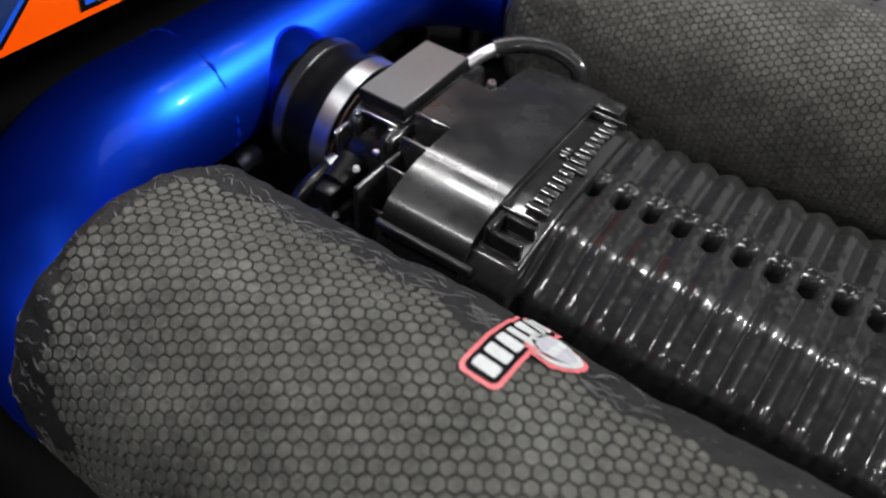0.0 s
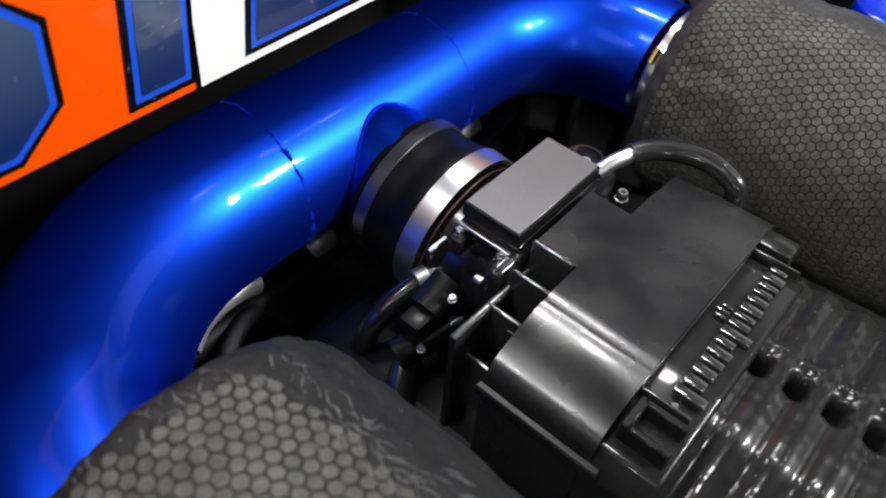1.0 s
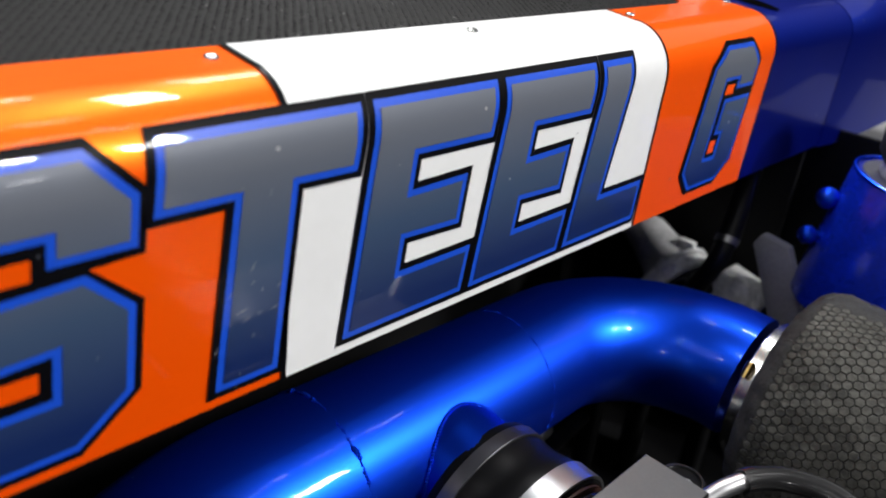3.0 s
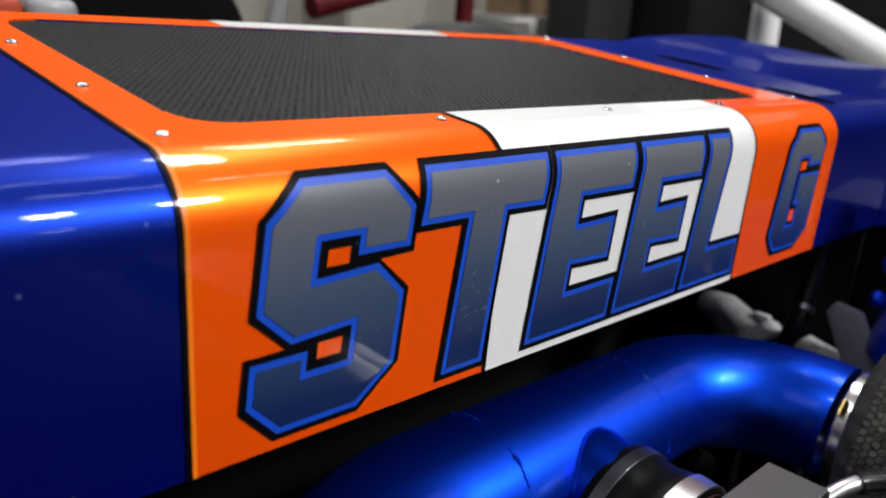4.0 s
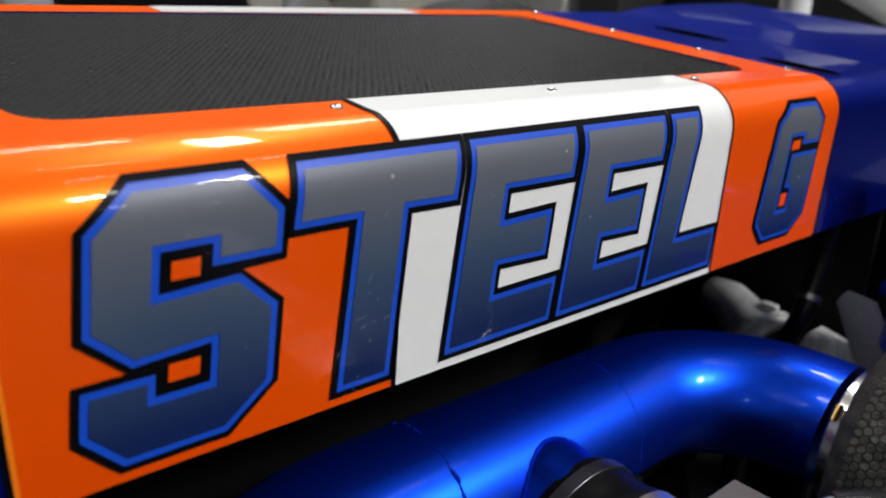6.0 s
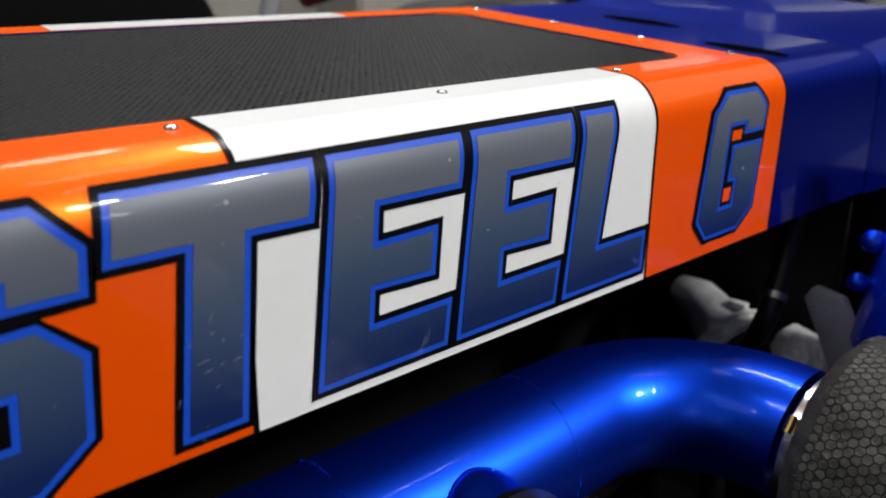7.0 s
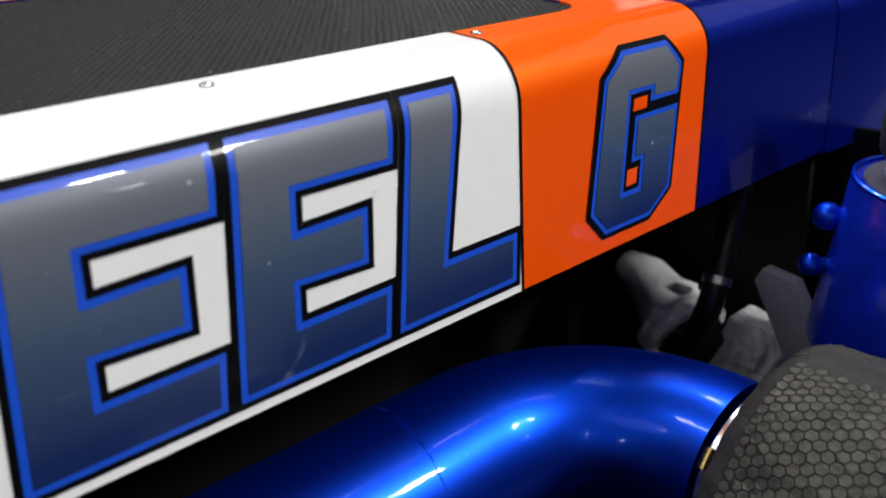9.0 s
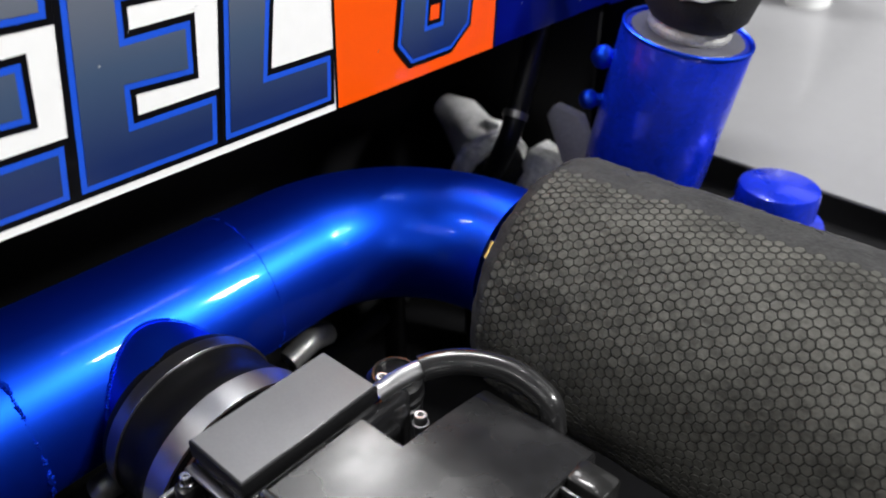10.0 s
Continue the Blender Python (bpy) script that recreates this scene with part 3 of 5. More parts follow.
wall_pts = [(x, z + 0.004) for x, z in hood_profile(-0.012, FAR, 0.42)] + [(FAR, 0.42)]
bm = bmesh.new()
ring_a = [bm.verts.new((x, 0.974, z)) for x, z in wall_pts]
ring_b = [bm.verts.new((x, 0.980, z)) for x, z in wall_pts]
bm.faces.new(ring_a)
bm.faces.new(ring_b[::-1])
for k in range(len(wall_pts)):
    l = (k + 1) % len(wall_pts)
    bm.faces.new((ring_a[k], ring_a[l], ring_b[l], ring_b[k]))
# Made-up black sheet that keeps the gap beside the can dark.
part("gap_backing", box(-0.50, -0.305, 1.006, 1.012, 0.375, 0.777, 0.001, 1), M["black"], cowl, "black sheet added to darken the gap behind the hood")
# Black here is the firewall's shadow, put into its colour.
part("firewall", bm, M["black"], cowl, "firewall coloured black for the shadow on it", False)


def vent(x, y, rx, ry):
    """Oval louvre: a raised lip round a flat face, black for the slot's shade."""
    out, inn = [], []
    bm = bmesh.new()
    for k in range(32):
        a = 2 * math.pi * k / 32
        px, py = x + rx * math.cos(a), y + ry * math.sin(a)
        out.append(bm.verts.new((px, py, hood_top(px) + 0.0005)))
        px, py = x + (rx - 0.003) * math.cos(a), y + (ry - 0.002) * math.sin(a)
        inn.append(bm.verts.new((px, py, hood_top(px) + 0.0008)))
    for k in range(32):
        l = (k + 1) % 32
        bm.faces.new((out[k], out[l], inn[l], inn[k]))
    bm.faces.new(inn)
    return part("vent", bm, M["vent_shade"], hood, "black oval face for the shade inside a vent slot", False)


vent(-0.440, 0.838, 0.036, 0.014)
vent(-0.590, 0.900, 0.045, 0.016)

# ---- intake pipe with two bends, its stub and welds ----
PZ, PR = 0.642, 0.0490
NEAR_Y, NEAR_X, NEAR_Z, NEAR_R, NEAR_BEND = 0.2294, -0.4370, 0.639, 0.0545, 0.153
FAR_Y, FAR_X, FAR_Z, FAR_R, FAR_BEND = 0.7385, -0.4270, 0.6495, 0.0488, 0.114
DROP = -0.006
WELD_NEAR, WELD_FAR = 0.426, 0.581
pipe = thing("intake_pipe", "candy blue metallic intake pipe bent at both ends", "intake pipe")
STRAIGHT0, STRAIGHT1 = NEAR_Y + NEAR_BEND, FAR_Y - FAR_BEND


def pipe_centre(y):
    """Centre and radius of the straight stretch at y."""
    f = min(1, max(0, (y - STRAIGHT0) / (STRAIGHT1 - STRAIGHT0)))
    return NEAR_X + (FAR_X - NEAR_X) * f, NEAR_Z + (FAR_Z - NEAR_Z) * f, NEAR_R + (FAR_R - NEAR_R) * f


line = []
for k in range(25):
    a = radians(90 * k / 24)
    line.append((NEAR_X + NEAR_BEND * (1 - math.sin(a)), NEAR_Y + NEAR_BEND * (1 - math.cos(a)), NEAR_Z))
for k in range(1, 24):
    y = STRAIGHT0 + (STRAIGHT1 - STRAIGHT0) * k / 24
    line.append((pipe_centre(y)[0], y, pipe_centre(y)[1]))
for k in range(25):
    a = radians(90 * k / 24)
    line.append((FAR_X + FAR_BEND * (1 - math.cos(a)), FAR_Y - FAR_BEND + FAR_BEND * math.sin(a), FAR_Z + DROP * (1 - math.cos(a))))
part("pipe", tube(line, lambda f: pipe_centre(line[round(f * (len(line) - 1))][1])[2], 72), M["blue"], pipe, "", True)
CY, CZ, TIP = 0.5025, 0.620, radians(5.7)
STUB, STUB_TIP = 0.0385, radians(11)
STUB0 = Vector((-0.39, 0.499, 0.6405))
STUB_WAY = Vector((math.cos(STUB_TIP), 0, -math.sin(STUB_TIP)))
AXIS0 = Vector((-0.39, CY, 0.627))
AXIS = Vector((math.cos(TIP), 0, -math.sin(TIP)))


def on_axis(x):
    """Pose at plan position x of the stub's axis, the lathe's height running along it."""
    p = AXIS0 + AXIS * ((x + 0.39) / AXIS.x)
    return Matrix.Translation(p) @ Matrix.Rotation(radians(90) + TIP, 4, "Y")


part("stub", lathe([(0.0, -0.03), (STUB, -0.03), (STUB, 0.024), (0.0, 0.024)], Matrix.Translation(STUB0) @ Matrix.Rotation(radians(90) + STUB_TIP, 4, "Y"), 64), M["blue"], pipe, "short blue stub welded to the pipe", True)


def weld_ring(y, size, n, gaps):
    """Uneven row of small beads round the pipe."""
    bm = bmesh.new()
    cx, cz, r = pipe_centre(y)
    for k in range(n):
        a = 2 * math.pi * k / n
        s = random.uniform(0.7, 1.3) * (0.55 + gaps * noise.noise(Vector((7 * a, y * 50, 0))))
        if s <= 0.1:
            continue
        own = bmesh.new()
        bmesh.ops.create_icosphere(own, subdivisions=1, radius=1)
        c = Vector((cx + r * math.cos(a), y + random.uniform(-0.3, 0.3) * size, cz + r * math.sin(a)))
        for v in own.verts:
            v.co = c + Vector((v.co.x * size * s, v.co.y * size * s, v.co.z * size * s))
        join(bm, own)
    return bm


part("weld", weld_ring(WELD_NEAR, 0.0019, 170, 0.9), M["blue"], pipe, "beaded weld seam", True)
part("weld", weld_ring(WELD_FAR, 0.0011, 190, 1.2), M["blue"], pipe, "fine weld seam", True)
bm = bmesh.new()
n = 150
cx, cz, cr = pipe_centre(CY)
for k in range(n):
    a = 2 * math.pi * k / n
    base = STUB0 + (STUB + 0.0003) * (math.cos(a) * Vector((0, 1, 0)) + math.sin(a) * Vector((math.sin(STUB_TIP), 0, math.cos(STUB_TIP))))
    u, w = base.x - cx, base.z - cz
    half = u * STUB_WAY.x + w * STUB_WAY.z
    h = half * half - (u * u + w * w - cr * cr)
    if h <= 0:
        continue
    own = bmesh.new()
    bmesh.ops.create_icosphere(own, subdivisions=1, radius=1)
    c = base + STUB_WAY * (math.sqrt(h) - half)
    s = random.uniform(0.8, 1.25)
    for v in own.verts:
        v.co = c + v.co * 0.0012 * s
    join(bm, own)
part("weld", bm, M["blue"], pipe, "beaded weld seam round the stub", True)

# ---- rubber coupler and its two bands ----
coupler = thing("hose_coupler", "black silicone hose coupler with two steel band clamps", "hose coupler")
X0 = -0.3800


def hose_radius(h):
    """The coupler steps down from the pipe's stub to the throttle body."""
    f = min(1, max(0, (h - 0.022) / 0.024))
    waist = 0.0012 * math.exp(-((h - 0.032) / 0.008) ** 2)
    return 0.0510 + 0.0022 * f * f * (3 - 2 * f) - waist


part("hose", lathe([(0.042, 0.002), (hose_radius(0) - 0.002, 0.002), (hose_radius(0) - 0.0004, 0.0026)] + [(hose_radius(0.0035 + 0.0575 * k / 20), 0.0035 + 0.0575 * k / 20) for k in range(21)] + [(hose_radius(0.063) - 0.002, 0.063), (0.046, 0.063)], on_axis(X0), 96), M["rubber"], coupler, "", True)


def band(h0, w, metal="steel", look_like="brushed steel band clamp"):
    x0 = X0 + h0
    r0, r1 = hose_radius(h0) + 0.0006, hose_radius(h0 + w) + 0.0006
    bm = lathe([(r0 - 0.001, 0), (r0 + 0.0007, 0), (r0 + 0.0008, 0.0001), (r1 + 0.0008, w - 0.0001), (r1 + 0.0007, w), (r1 - 0.001, w)], on_axis(x0), 96)
    c = part("band_clamp", bm, M[metal], coupler, look_like, True)
    own = tube([on_axis(x0) @ Vector((r0 + 0.004, s, w / 2)) for s in (-0.018, 0.018)], 0.005, 12)
    part("screw_housing", own, M["steel"], c, "", True)
    return c


band(0.0085, 0.0088, "dark_steel", "dull dark steel band clamp")
band(0.0470, 0.0145)
part("gasket", lathe([(0.045, 0), (0.0500, 0), (0.0500, 0.0016), (0.045, 0.0016)], on_axis(X0 + 0.0632), 64), M["copper"], coupler, "rust red gasket edge", True)

# ---- throttle body ----
tb = thing("throttle_body", "black throttle body with a grey cover plate", "throttle body")
part("barrel", lathe([(0.0, 0), (0.046, 0), (0.049, 0.003), (0.049, 0.008), (0.046, 0.011), (0.046, 0.062), (0, 0.062)], on_axis(-0.315), 64), M["satin"], tb, "", True)
part("flange", box(-0.262, -0.249, CY - 0.061, CY + 0.061, CZ - 0.06, CZ + 0.058, 0.006, 3), M["satin"], tb, "square black flange", True)
part("motor_housing", box(-0.293, -0.252, 0.4615, 0.5420, 0.655, 0.6815, 0.004, 3), M["satin"], tb, "", True)
part("cover_plate", box(-0.2930, -0.2535, 0.4615, 0.5425, 0.6815, 0.6915, 0.0012, 2), M["black"], tb, "black plate edge", True)
part("cover_face", box(-0.2920, -0.2545, 0.4625, 0.5415, 0.6912, 0.6922, 0.0004, 1), M["plate"], tb, "grey anodised plate face", True)
for x, y in ((-0.259, 0.4545), (-0.288, 0.4545)):
    part("bolt", hexbolt(x, y, 0.6735, 0.0028, 0.005, "z"), M["bright"], tb, "bright socket bolt", True)
part("bolt_ear", box(-0.264, -0.2535, 0.449, 0.463, 0.660, 0.6735, 0.003, 2), M["satin"], tb, "", True)
part("lip", box(-0.2915, -0.2555, 0.4565, 0.4612, 0.6770, 0.6795, 0.0008, 2), M["dark_steel"], tb, "bright-edged steel lip", True)
part("bolt_ear", box(-0.293, -0.283, 0.449, 0.463, 0.660, 0.6735, 0.003, 2), M["satin"], tb, "", True)
for x, z in ((-0.254, 0.655), (-0.254, 0.575)):
    part("bolt", hexbolt(x - 0.01, CY - 0.053, z, 0.0035, 0.006, "-x"), M["dark_steel"], tb, "", True)
part("sensor", tube([(-0.285, 0.446, 0.640), (-0.285, 0.425, 0.632)], 0.012, 20), M["rubber"], tb, "round black sensor", True)
part("plug", box(-0.292, -0.276, 0.408, 0.428, 0.62, 0.638, 0.003, 2), M["rubber"], tb, "black wiring plug", True)
part("sensor", tube([(-0.278, 0.440, 0.612), (-0.29, 0.405, 0.603)], 0.010, 16), M["rubber"], tb, "round black sensor", True)
for k, (x, y, z) in enumerate(((-0.272, 0.432, 0.648), (-0.276, 0.412, 0.616))):
    part("screw", hexbolt(x, y, z, 0.0022, 0.0035, "z"), M["steel"], tb, "small steel screw", True)
part("bracket", box(-0.300, -0.296, 0.440, 0.456, 0.650, 0.664, 0.001, 1), M["clamp"], tb, "dull metal bracket", True)

# ---- supercharger: inlet box and ribbed case ----
blower = thing("supercharger", "gloss black ribbed supercharger case with an inlet box", "supercharger")


def prism(outline, x0, x1, bevel=0.0, segs=2):
    """Extrude a (y, z) outline along x."""
    bm = bmesh.new()
    a = [bm.verts.new((x0, y, z)) for y, z in outline]
    b = [bm.verts.new((x1, y, z)) for y, z in outline]
    bm.faces.new(a)
    bm.faces.new(b[::-1])
    n = len(a)
    for k in range(n):
        bm.faces.new((a[k], b[k], b[(k + 1) % n], a[(k + 1) % n]))
    bmesh.ops.recalc_face_normals(bm, faces=bm.faces)
    if bevel:
        bmesh.ops.bevel(bm, geom=bm.edges[:], offset=bevel, segments=segs, profile=0.5, affect="EDGES")
    return bm


ZT = 0.687
box_line = [(0.394, 0.55), (0.394, 0.659)]
box_line += [(0.394 + 0.016 * (1 - math.cos(radians(62 * k / 14))), 0.6608 + 0.016 * math.sin(radians(62 * k / 14))) for k in range(15)]
box_line += [(0.4025 + 0.037 * k / 12, 0.6749 + 0.0197 * (k / 12) - 0.0091 * (k / 12) ** 2) for k in range(1, 13)]
box_line += [(0.4405 + 0.00088 * k, ZT - 0.0012 * (1 - k / 10) ** 2) for k in range(11)]
box_line += [(0.4503, ZT), (0.5250, ZT)] + [(0.525 + 0.059 * k / 8, ZT - 0.0075 * (k / 8) ** 1.6) for k in range(1, 9)] + [(0.5868, 0.6775), (0.5880, 0.6735), (0.5885, 0.660), (0.5885, 0.55)]
part("inlet_box", prism(box_line, -0.2205, -0.157), M["satin"], blower, "satin black inlet box", True)
part("inlet_neck", prism([(0.470, 0.56), (0.470, ZT - 0.0008), (0.4705, ZT - 0.0004), (0.5250, ZT - 0.0004), (0.5268, ZT - 0.0020), (0.5280, 0.56)], -0.2475, -0.2180), M["satin"], blower, "")
for y, z0 in ((0.4670, 0.6905), (0.4505, 0.6800), (0.4310, 0.6685), (0.4120, 0.645)):
    part("flange_rib", box(-0.2475, -0.222, y - 0.0018, y + 0.0018, 0.58, z0, 0.0014, 3), M["gloss"], blower, "thin cast rib", True)
part("flange", box(-0.2490, -0.2440, 0.400, 0.548, 0.56, 0.668, 0.0015, 2), M["satin"], blower, "", True)
part("side_rail", box(-0.2225, -0.150, 0.3895, 0.3945, 0.655, 0.662, 0.001, 1), M["plastic"], blower, "", True)


def case_point(f):
    """Section of the ribbed case: 0..1 from the near foot over the top to the far foot."""
    pts = [(0.397, 0.53), (0.402, 0.640), (0.4045, 0.6475), (0.4105, 0.6525), (0.4395, 0.6688), (0.4445, 0.6712), (0.4505, 0.6722), (0.548, 0.6725), (0.562, 0.670), (0.574, 0.660), (0.580, 0.64), (0.584, 0.53)]
    d = [0]
    for a, b in zip(pts, pts[1:]):
        d.append(d[-1] + math.hypot(b[0] - a[0], b[1] - a[1]))
    s = f * d[-1]
    for k in range(len(pts) - 1):
        if s <= d[k + 1] + 1e-9:
            g = (s - d[k]) / (d[k + 1] - d[k])
            y = pts[k][0] + g * (pts[k + 1][0] - pts[k][0])
            z = pts[k][1] + g * (pts[k + 1][1] - pts[k][1])
            ty, tz = pts[k + 1][0] - pts[k][0], pts[k + 1][1] - pts[k][1]
            l = math.hypot(ty, tz)
            crown = 0.03 * l * g * (1 - g) * (1 if l < 0.06 else 0.25)
            y, z = y - tz / l * crown, z + ty / l * crown
            return y, z, -tz / l, ty / l
    return (*pts[-1], 0, 1)


PITCH, CASE_X0, CASE_X1 = 0.0202, -0.128, 0.262
nx, ns = round((CASE_X1 - CASE_X0) / PITCH * 12), 240
verts, faces = [], []
for i in range(nx + 1):
    x = CASE_X0 + (CASE_X1 - CASE_X0) * i / nx
    ph = (x + 0.1203) / PITCH
    wave = math.cos(2 * math.pi * (ph + 0.5))
    rib = 0.0044 * (abs((wave + 1) / 2) ** 0.6)
    gap = abs(ph - round(ph)) * PITCH
    for j in range(ns + 1):
        y, z, ny, nz = case_point(j / ns)
        up = rib + 0.0004 * noise.noise(Vector((x * 30, y * 70, z * 70))) + 0.0003 * noise.noise(Vector((x * 70, y * 210, z * 190)))
        if j / ns > 0.3 and j / ns < 0.7 and ph > -0.4:
            pit = max(0.0, 1 - (gap / 0.0052) ** 4) * max(0.0, 1 - ((y - 0.4915) / 0.0066) ** 4)
            up -= 0.022 * min(1, pit * 2.2)
            up += 0.0045 * max(0.0, 1 - (gap / 0.006) ** 2) * math.exp(-((y - 0.5065) / 0.0038) ** 2) * (1 + 0.5 * noise.noise(Vector((x * 500, y * 400, 3))))
        verts.append((x, y + ny * up, z + nz * up))
for i in range(nx):
    for j in range(ns):
        a = i * (ns + 1) + j
        faces.append((a, a + 1, a + ns + 2, a + ns + 1))
me = bpy.data.meshes.new("ribbed_case")
me.from_pydata(verts, [], faces)
mesh_part("ribbed_case", me, M["plastic"], blower, "gloss black ribbed casting with a row of pockets", False).data.shade_smooth()
part("case_collar", prism([(0.388, 0.55), (0.39, 0.655), (0.402, 0.669), (0.445, 0.678), (0.455, 0.6795), (0.545, 0.6795), (0.565, 0.672), (0.576, 0.65), (0.576, 0.55)], -0.160, -0.124, 0.003, 3), M["plastic"], blower, "", True)
part("case_collar_lip", box(-0.158, -0.1375, 0.561, 0.5775, 0.60, 0.6835, 0.003, 2), M["plastic"], blower, "", True)
part("clip", box(-0.152, -0.128, 0.408, 0.412, 0.664, 0.682, 0.001, 1), M["plastic"], blower, "cast clip at the case's edge", True)
part("clip", box(-0.152, -0.128, 0.424, 0.428, 0.668, 0.684, 0.001, 1), M["plastic"], blower, "cast clip at the case's edge", True)
part("clip", box(-0.154, -0.149, 0.408, 0.428, 0.664, 0.684, 0.001, 1), M["plastic"], blower, "cast clip at the case's edge", True)

# raised maker's mark: plain bars, with a small crest above
y = 0.441
k = 0
while y < 0.552:
    w = random.uniform(0.0032, 0.0072)
    h = 0.0165 if k in (0, 6) else random.uniform(0.0095, 0.0130)
    part("raised_bar", box(-0.1425 - h * 0.15, -0.1425 + h * 0.85, y, y + w, 0.6790, 0.6825, 0.0011, 2), M["gloss"], blower, "", True)
    y += w + 0.0018
    k += 1
for dy in (-0.004, 0.0, 0.004):
    part("raised_bar", box(-0.1535 + abs(dy) * 0.4, -0.1455, CY + dy - 0.0014, CY + dy + 0.0014, 0.6790, 0.6828, 0.0011, 2), M["gloss"], blower, "", True)
for x0, y0, x1, y1 in ((-0.1585, 0.432, -0.1565, 0.556), (-0.1585, 0.432, -0.130, 0.434), (-0.1585, 0.556, -0.130, 0.558)):
    part("plate_edge", box(x0, x1, y0, y1, 0.676, 0.6818, 0.0006, 2), M["gloss"], blower, "raised edge of the lettering field", True)

# ---- breather hose behind the throttle body ----
hose = thing("breather_hose", "bent black hose with a bright metal end", "hose")
HOSE = spline([(-0.2560, 0.5440, 0.684), (-0.2510, 0.556, 0.689), (-0.2430, 0.571, 0.692), (-0.230, 0.584, 0.693), (-0.212, 0.5925, 0.692), (-0.196, 0.5945, 0.688), (-0.186, 0.5945, 0.678), (-0.1830, 0.5935, 0.640)], 8)
part("sleeve", tube(HOSE[13:], 0.0068, 20), M["gloss_hose"], hose, "glossy black rubber hose", True)
part("metal_end", tube(HOSE[:16], 0.0050, 20), M["steel"], hose, "bright metal pipe end", True)
for (x, y, z), r in (((-0.275, 0.566, 0.662), 0.0038), ((-0.242, 0.560, 0.660), 0.0036)):
    stud = thing("stud_bolt", "bright threaded bolt on the engine", "bolt", "engine bolts")
    part("head", hexbolt(x, y, z, r, 0.007), M["steel"], stud, "", True)
    part("shank", lathe([(0.0, 0), (0.003, 0), (0.003, 0.045), (0, 0.045)], Matrix.Translation((x, y, z - 0.045)), 12), M["steel"], stud, "", True)

boss = thing("breather_valve", "round black ribbed valve behind the throttle body", "valve")
part("body", lathe([(0.0, 0.58), (0.0155, 0.58), (0.016, 0.634), (0.0150, 0.635), (0.0150, 0.637), (0.0170, 0.638), (0.0170, 0.641), (0.0155, 0.642), (0.0155, 0.644), (0.0168, 0.645), (0.0165, 0.650), (0.013, 0.653), (0.0, 0.654)], Matrix.Translation((-0.284, 0.584, 0.0)), 40), M["rubber"], boss, "", True)
part("rim", lathe([(0.0110, 0.6530), (0.0135, 0.6530), (0.0130, 0.6548), (0.0115, 0.6548), (0.0110, 0.6530)], Matrix.Translation((-0.284, 0.584, 0.0)), 40), M["gloss_hose"], boss, "glossy black raised rim", True)

# ---- filters in honeycomb sleeves ----
FR = 0.086


def wrinkle(x, a, seed):
    """Uneven cloth: soft folds along the sleeve, fine creases near its gathered end and along the loose seam."""
    near = math.exp(-max(0.0, x) / 0.06)
    loose = 1.0 if seed < 5 else 0.25
    seam = loose * math.exp(-((a - 0.95) / 0.4) ** 2)
    v = Vector((x * 14, math.cos(a) * 2.2, math.sin(a) * 2.2 + seed))
    w = Vector((x * 60, math.cos(a) * 4.5 + seed, math.sin(a) * 4.5))
    u = Vector((x * 170, math.cos(a) * 12 + seed, math.sin(a) * 12))
    fold = 0.0024 * noise.noise(v) + (0.0004 + 0.0018 * near + 0.0015 * seam) * noise.noise(w)
    crease = (0.0002 + 0.0012 * near + 0.0008 * seam) * (1 - 2 * abs(noise.noise(u)))
    return fold + crease + 0.0004 * near * math.sin(23 * a + 4 * noise.noise(v))


def sleeve_radius(x):
    """Rounded shoulder at the gathered end."""
    r = 0.02
    if x < r:
        return FR - r + math.sqrt(max(0.0, r * r - (r - x) ** 2))
    return FR + 0.002 * math.sin(min(1, x / 0.3) * math.pi)


